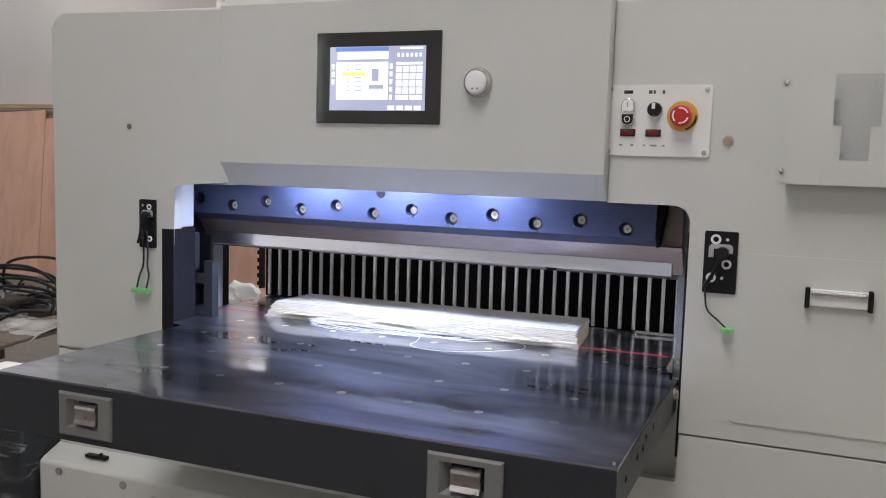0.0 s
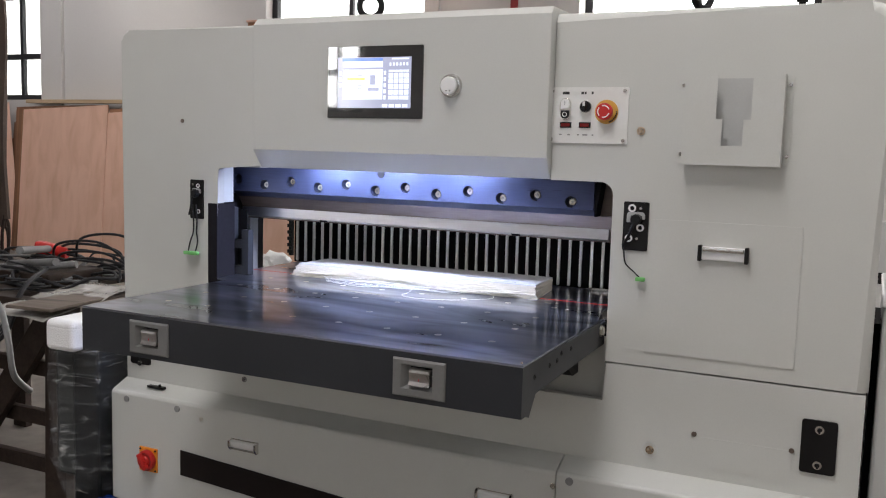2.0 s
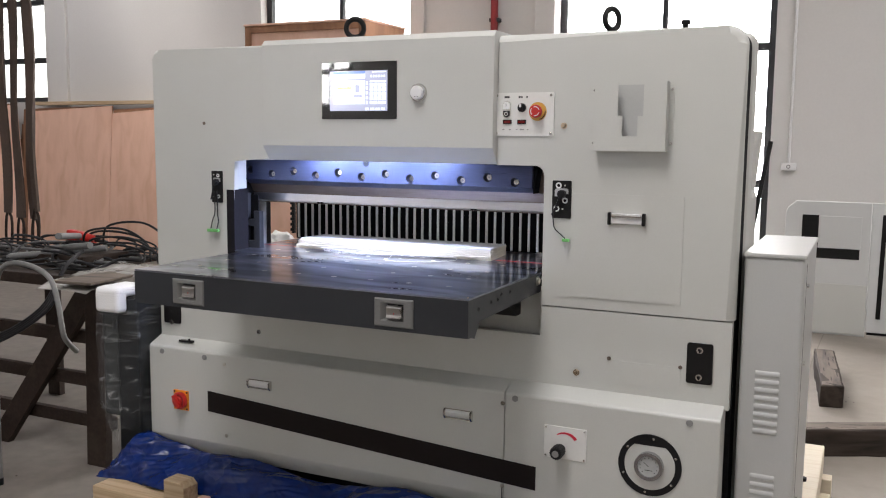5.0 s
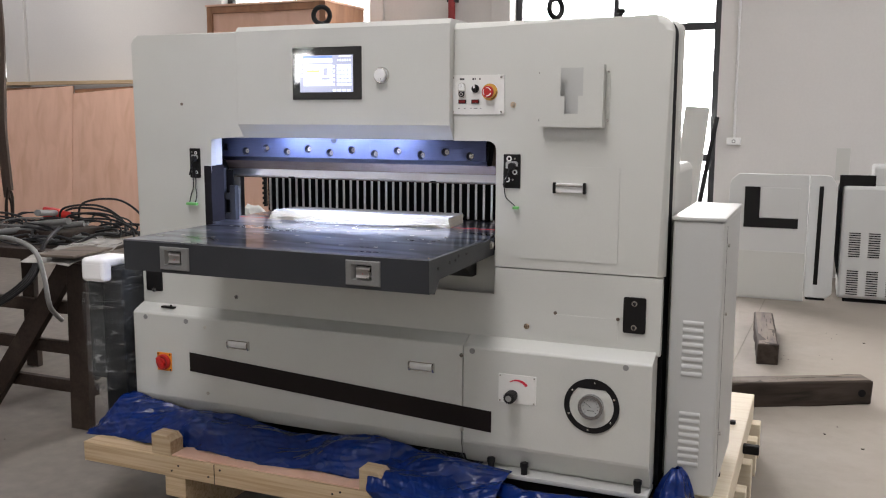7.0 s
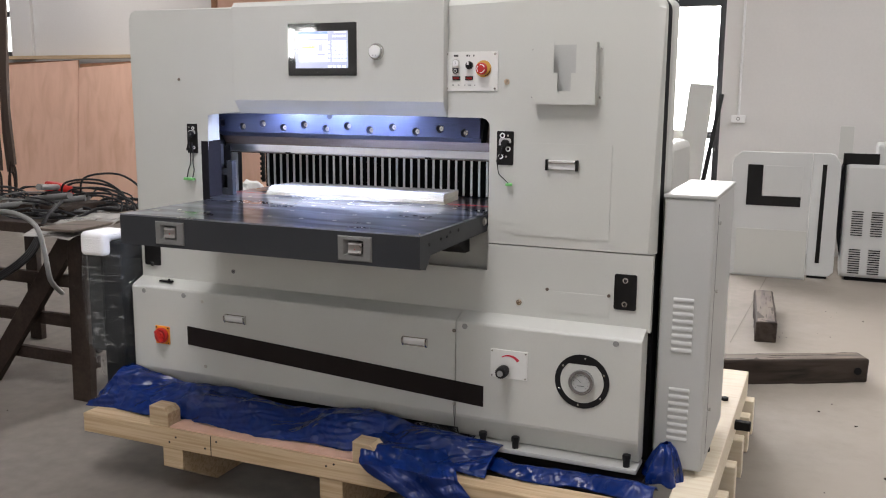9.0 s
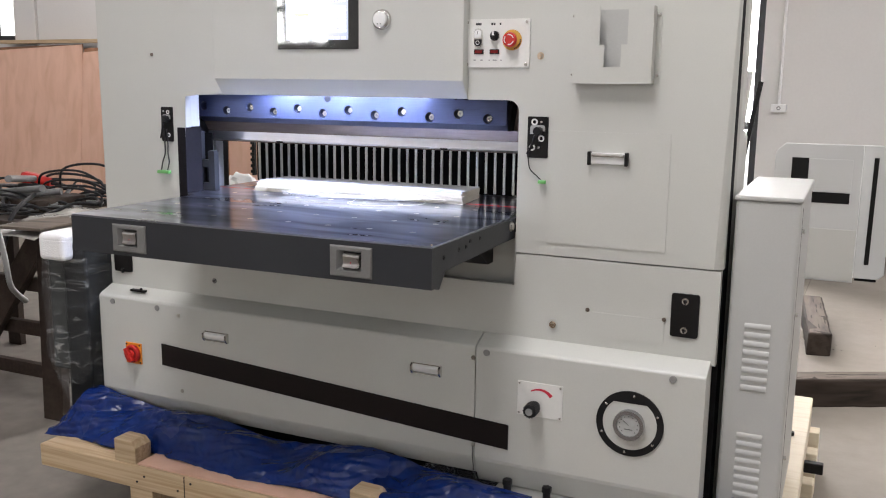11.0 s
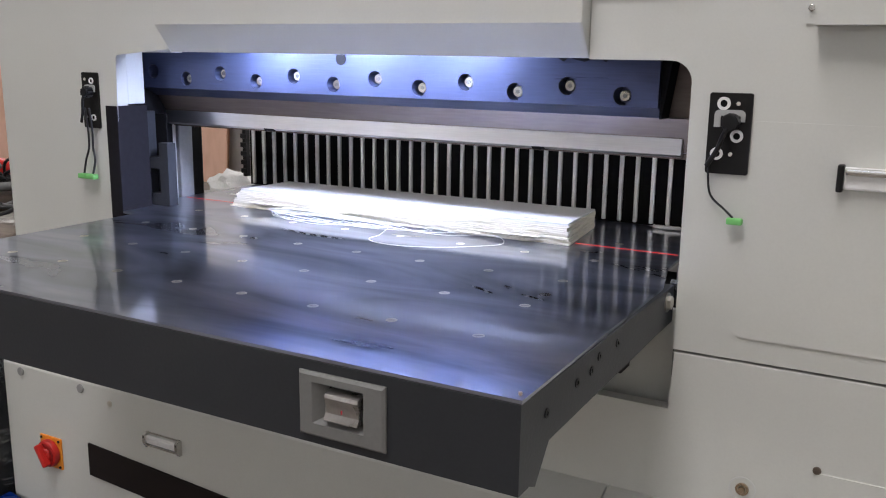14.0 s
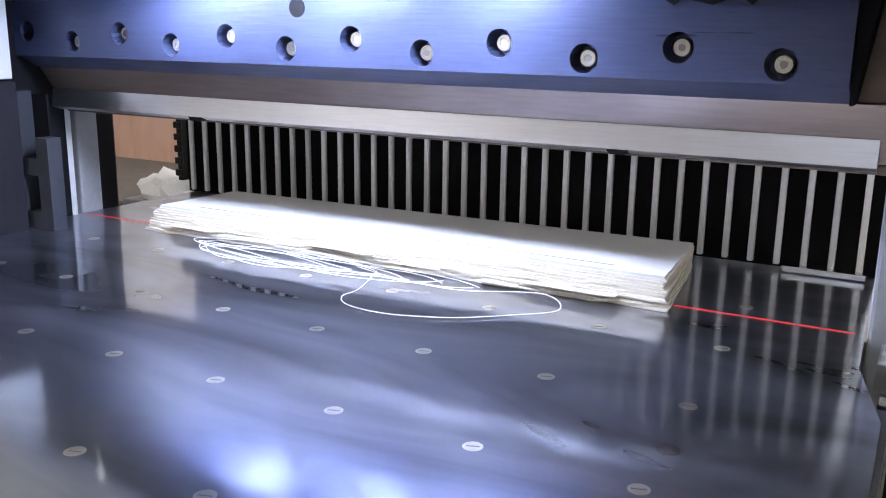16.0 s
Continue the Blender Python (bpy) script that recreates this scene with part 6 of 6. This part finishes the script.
def slings():
    s = thing("lifting_slings", (-3.75, 1.3, 0.78), "oily brown webbing slings with steel hooks hanging from above", "sling")
    rnd = random.Random(4)
    for k, (x, low) in enumerate(((-3.86, 1.01), (-3.795, 0.98), (-3.70, 1.02), (-3.745, 0.97))):
        y = 1.30 + 0.03 * k
        bm = B()
        rows = []
        for i in range(40):
            z = low + (HIGH - low) * i / 39
            dx, tw = 0.012 * math.sin(i * 0.7 + k), 0.25 * math.sin(i * 0.45 + k * 2)
            w, d = 0.028, 0.008
            rows.append([bm.verts.new((x + dx + a * w * math.cos(tw) - b * d * math.sin(tw), y + a * w * math.sin(tw) + b * d * math.cos(tw), z)) for a, b in ((-1, -1), (1, -1), (1, 1), (-1, 1))])
        for p, q in zip(rows, rows[1:]):
            for i in range(4):
                bm.faces.new((p[i], p[(i + 1) % 4], q[(i + 1) % 4], q[i]))
        bm.faces.new(rows[0])
        bm.faces.new(rows[-1])
        part("webbing", bm, SLING, s)
        loop = [(x, y, low + 0.02), (x + 0.028, y, low - 0.04), (x + 0.022, y, low - 0.16), (x, y, low - 0.20), (x - 0.026, y, low - 0.17), (x - 0.020, y, low - 0.05), (x, y, low + 0.02)]
        part("link", tube(smooth(loop, 7), 0.008, 8), RUST, s, "long steel link")


# ---- along the far wall ----


def plywood():
    rnd = random.Random(5)
    H = 1.88
    spots = [(-7.85, 1.50, 0.0), (-9.35, 1.46, 0.0)]
    for k, (x, w, _) in enumerate(spots):
        for layer in range(4 if k == 0 else 9):
            bm = box(0, -w, -0.009, 0.009, 0, H + 0.02 * rnd.random(), 0.001, 1)
            ob = solo("plywood_sheet", bm, PLY if layer == 0 else PLY_EDGE, "large pinkish plywood sheet leaning on the wall" if layer == 0 else "brown-edged plywood sheet leaning in the stack", "plywood sheet", group="leaning plywood sheets")
            off = 0.026 * layer
            ob.location = (x + (1.45 if k == 0 else 1.45) - 0.06 * layer * (1 if k else 0.3), 6.02 + off, 0.0)
            ob.rotation_euler = (radians(-7), radians(-3.6 if k == 0 else -2.5) * (1 if layer == 0 else 0.5), 0)
    bm = box(-9.4, -6.0, 6.24, 6.36, 1.90, 1.945, 0.003)
    ob = solo("wooden_batten", bm, PINE, "long pale batten lying along the plywood tops", "batten", at=(-7.7, 6.3, 1.9))
    # stack seen edge-on further along
    for k in range(7):
        bm = box(-0.35, 0.35, -0.012, 0.012, 0, 1.90 + 0.02 * (k % 3), 0.001, 1)
        ob = solo("plywood_sheet", bm, (PLY, PLY_EDGE, PINE)[k % 3], "plywood sheet standing nearly edge-on in the stack", "plywood sheet", group="leaning plywood sheets")
        ob.location, ob.rotation_euler = (-9.75 - 0.11 * k, 5.95, 0.0), (radians(-6), radians(-3), radians(50))


def crate():
    c = thing("wooden_crate", (-3.9, 5.0, 0.0), "tall pale plywood crate with reddish battens", "crate")
    x0, x1, y0, y1, z1 = -4.95, -3.55, 5.05, 5.85, 2.60
    part("panel", box(x0 + 0.02, x1 - 0.02, y0 + 0.02, y1 - 0.02, 0.0, z1 - 0.02), PLY, c)
    for x in (x0, x1 - 0.07):
        part("corner_batten", box(x, x + 0.07, y0, y0 + 0.0195, 0, z1 - 0.001, 0.003), PLY_EDGE, c)
        part("side_batten", box(x1 - 0.0195 if x > -4 else x0, x1 if x > -4 else x0 + 0.0195, y0 + 0.021, y1, 0, z1 - 0.001, 0.003), PLY_EDGE, c)
    part("top_batten", box(x0 + 0.071, x1 - 0.071, y0, y0 + 0.0195, z1 - 0.07, z1 - 0.001, 0.003), PLY_EDGE, c)
    part("middle_batten", box(x0 + 0.071, x1 - 0.071, y0, y0 + 0.0195, 1.2, 1.27, 0.003), PLY_EDGE, c)
    part("lid", box(x0 - 0.01, x1 + 0.01, y0 - 0.01, y1 + 0.01, z1, z1 + 0.02, 0.003), PLY, c)


def far_covers():
    y = 5.06
    # cover with an L-shaped window
    a = thing("machine_cover", (0.58, y + 0.05, 0.0), "pale grey machine cover with an L-shaped dark window", "machine cover", group="spare machine covers")
    x0, x1, z1 = 0.272, 0.885, 1.035
    pts = [(x0, 0.0), (x1, 0.0), (x1, z1)] + [(x0 + 0.07, z1), (x0 + 0.012, z1 - 0.055), (x0, z1 - 0.09)]
    part("shell", prism(pts, y, y + 0.05, soft=0.006), PAINT_LIGHT, a)
    part("lower_panel", box(x0 + 0.06, x1 - 0.004, y - 0.006, y + 0.001, 0.015, 0.40, 0.002), PAINT, a)
    L = [(0.395, 0.93), (0.395, 0.595), (0.815, 0.595), (0.815, 0.675), (0.515, 0.675), (0.515, 0.93)]
    part("dark_window", prism(L, y - 0.004, y + 0.001), BLACK_METAL, a)
    part("window_plate", box(0.519, 0.82, y - 0.005, y + 0.001, 0.679, 0.925, 0.002), PAINT_LIGHT, a)
    # narrow cover with a tall slot
    b = thing("machine_cover", (1.0, y + 0.15, 0.0), "narrow pale grey machine cover with a tall dark slot", "machine cover", group="spare machine covers")
    x0, x1, z1 = 0.887, 1.10, 1.03
    pts = [(x0, 0.02), (x1 - 0.04, 0.02), (x1, 0.06)] + [(x1, z1 - 0.09), (x1 - 0.05, z1 - 0.01), (x1 - 0.09, z1), (x0, z1)]
    part("shell", prism(pts, y + 0.10, y + 0.15, soft=0.006), PAINT_LIGHT, b)
    part("slot", prism([(0.955, 0.13), (0.988, 0.13), (0.996, 0.94), (0.963, 0.94)], y + 0.096, y + 0.101), BLACK_METAL, b)
    part("foot", box(0.9, 1.05, y + 0.11, y + 0.14, 0.0, 0.021), DARK, b)
    # the vented box, with a black piece for side shade between the covers
    c = thing("vented_machine", (1.5, y + 0.4, 0.0), "pale grey machine housing with vent slots", "machine housing", group="spare machine covers")
    x0, x1, z1 = 1.135, 2.35, 0.95
    part("shell", box(x0, x1, y + 0.12, y + 0.7, 0.03, z1, 0.03, 3), PAINT_LIGHT, c)
    part("upper_shell", box(1.36, x1, y + 0.16, y + 0.66, z1 - 0.01, z1 + 0.16, 0.02, 3), PAINT_LIGHT, c)
    part("dark_flank", prism([(1.104, 0.35), (1.134, 0.2), (1.134, 1.0), (1.104, 0.9)], y + 0.11, y + 0.60), DARK, c)
    part("dark_gap", box(1.11, 1.375, y + 0.145, y + 0.159, 0.94, 1.035), BLACK_METAL, c)
    part("plate", box(1.07, 1.175, y + 0.16, y + 0.17, 0.99, 1.25, 0.003), PAINT, c, "grey plate standing upright")
    part("dark_opening", box(1.465, 1.76, y + 0.115, y + 0.124, 0.72, 0.87), BLACK_METAL, c)
    part("plinth", box(x0 + 0.05, x1, y + 0.15, y + 0.65, 0.0, 0.031), DARK, c)
    first = None
    for bank in (0.565, 0.255):
        for col in range(4):
            for k in range(11):
                xx, zz = 1.205 + 0.145 * col, bank - 0.019 * k
                if zz < 0.04:
                    continue
                if first is None:
                    first, fx, fz = part("vent_slot", box(xx, xx + 0.085, y + 0.116, y + 0.1215, zz, zz + 0.008), BLACK_METAL, c), xx, zz
                else:
                    again(first, xx - fx, 0, zz - fz)


def wall_things():
    # grey boards and a bar leaning by the window
    for x, w, h, lean, tilt in ((-0.42, 0.23, 1.62, -6, 4.5), (-0.60, 0.25, 1.17, -8, 2)):
        bm = box(0, w, -0.01, 0.01, 0, h, 0.002)
        ob = solo("sheet_metal_panel", bm, PAINT, "long grey sheet-metal panel leaning by the window", "metal panel")
        ob.location, ob.rotation_euler = (x, NORTH - 0.22 + (0.05 if w > 0.24 else 0), 0.0), (radians(lean), radians(tilt), 0)
    bm = box(-0.02, 0.02, -0.02, 0.02, 0, 1.52, 0.003)
    ob = solo("steel_bar", bm, BLACK_METAL, "dark steel bar leaning by the window", "steel bar")
    ob.location, ob.rotation_euler = (-0.22, NORTH - 0.10, 0.0), (radians(-3), radians(8.5), 0)
    j = thing("junction_box", (0.17, NORTH - 0.03, 1.25), "white electrical box with conduit on the wall", "junction box")
    part("box", box(0.105, 0.235, NORTH - 0.05, NORTH - 0.001, 1.235, 1.305, 0.006), WHITEPL, j)
    part("socket", washer((0.17, NORTH - 0.051, 1.27), (0, -1, 0), 0.010, 0.018, 0.003, 18), CASTING, j)
    part("conduit", cyl((0.17, NORTH - 0.02, 1.305), (0.17, NORTH - 0.02, HIGH), 0.012, 12), WHITEPL, j, "white plastic conduit")
    p = thing("fire_pipe", (-2.75, NORTH - 0.1, 0), "dark red vertical fire pipe on the wall", "pipe")
    part("pipe", cyl((-2.75, NORTH - 0.08, 0), (-2.75, NORTH - 0.08, HIGH), 0.038, 20), PIPE_RED, p)
    for z in (1.2, 2.7, 4.2):
        part("clip", box(-2.80, -2.70, NORTH - 0.10, NORTH - 0.001, z, z + 0.04, 0.004), FRAME_DARK, p)


def timber(name_label, at, size, turn):
    L, w, h = size
    bm = box(-L / 2, L / 2, -w / 2, w / 2, 0, h, 0.008, 2)
    bmesh.ops.subdivide_edges(bm, edges=[e for e in bm.edges if e.calc_length() > 0.3], cuts=14, use_grid_fill=True)
    for v in bm.verts:
        v.co += Vector((noise.noise(v.co * 9), noise.noise(v.co * 11 + Vector((4, 0, 0))), noise.noise(v.co * 8))) * 0.007
    t = thing("timber_baulk", at, name_label, "timber")
    t.rotation_euler = (0, 0, radians(turn))
    ORIGIN[t.name] = Vector((0, 0, 0))
    part("baulk", bm, TIMBER, t)
    # the top face takes a paler tone of the timber
    part("dusty_face", box(-L / 2 + 0.01, L / 2 - 0.01, -w / 2 + 0.012, w / 2 - 0.012, h - 0.002, h + 0.002, 0.0015), TIMBER_TOP, t)
    if L > 1:
        part("bolt_hole", cyl((L / 2 - 0.06, -w / 2 - 0.004, h * 0.5), (L / 2 - 0.06, -w / 2 + 0.01, h * 0.5), 0.02, 14), DARK, t, "dark bolt hole")
    rnd = random.Random(int(L * 100))
    for k in range(9):
        x = rnd.uniform(-L / 2 + 0.05, L / 2 - 0.12)
        c = rnd.uniform(-w / 2 + 0.02, w / 2 - 0.02)
        e = rnd.uniform(0.05, 0.12)
        part("split", prism([(x, c - 0.002), (x + e, c - 0.004), (x + e * 1.2, c), (x + e * 0.5, c + 0.004)], h + 0.0012, h + 0.0026, "z"), TIMBER, t)


def debris():
    """Chips and grit lying on the concrete."""
    rnd = random.Random(21)
    bm = B()
    for k in range(60):
        x, y = (rnd.uniform(0.8, 2.6), rnd.uniform(-0.4, 4.8)) if k < 42 else (rnd.uniform(-3.2, -1.8), rnd.uniform(-0.9, 0.3))
        r = rnd.choice((0.003, 0.004, 0.005, 0.009))
        tmp = B()
        bmesh.ops.create_icosphere(tmp, subdivisions=1, radius=r)
        for v in tmp.verts:
            v.co *= rnd.uniform(0.6, 1.2)
            v.co.z *= 0.4
        join(bm, tmp, Matrix.Translation((x, y, r * 0.28)) @ Matrix.Rotation(rnd.uniform(0, 6), 4, "Z"))
    solo("floor_debris", bm, TIMBER, "small dark chips and grit scattered on the concrete floor", "debris", kind="stuff")


paper()
threads()
scrap()
pallet()
tarp()
wrapped_box()
trestle()
cables()
bent_tube()
slings()
plywood()
crate()
debris()
far_covers()
wall_things()
timber("short dark oily timber baulk lying on the floor", (0.69, 3.38, 0.0), (0.98, 0.125, 0.125), 95)
timber("long dark timber baulk lying on the floor", (0.80, 2.10, 0.0), (1.02, 0.13, 0.13), 27)
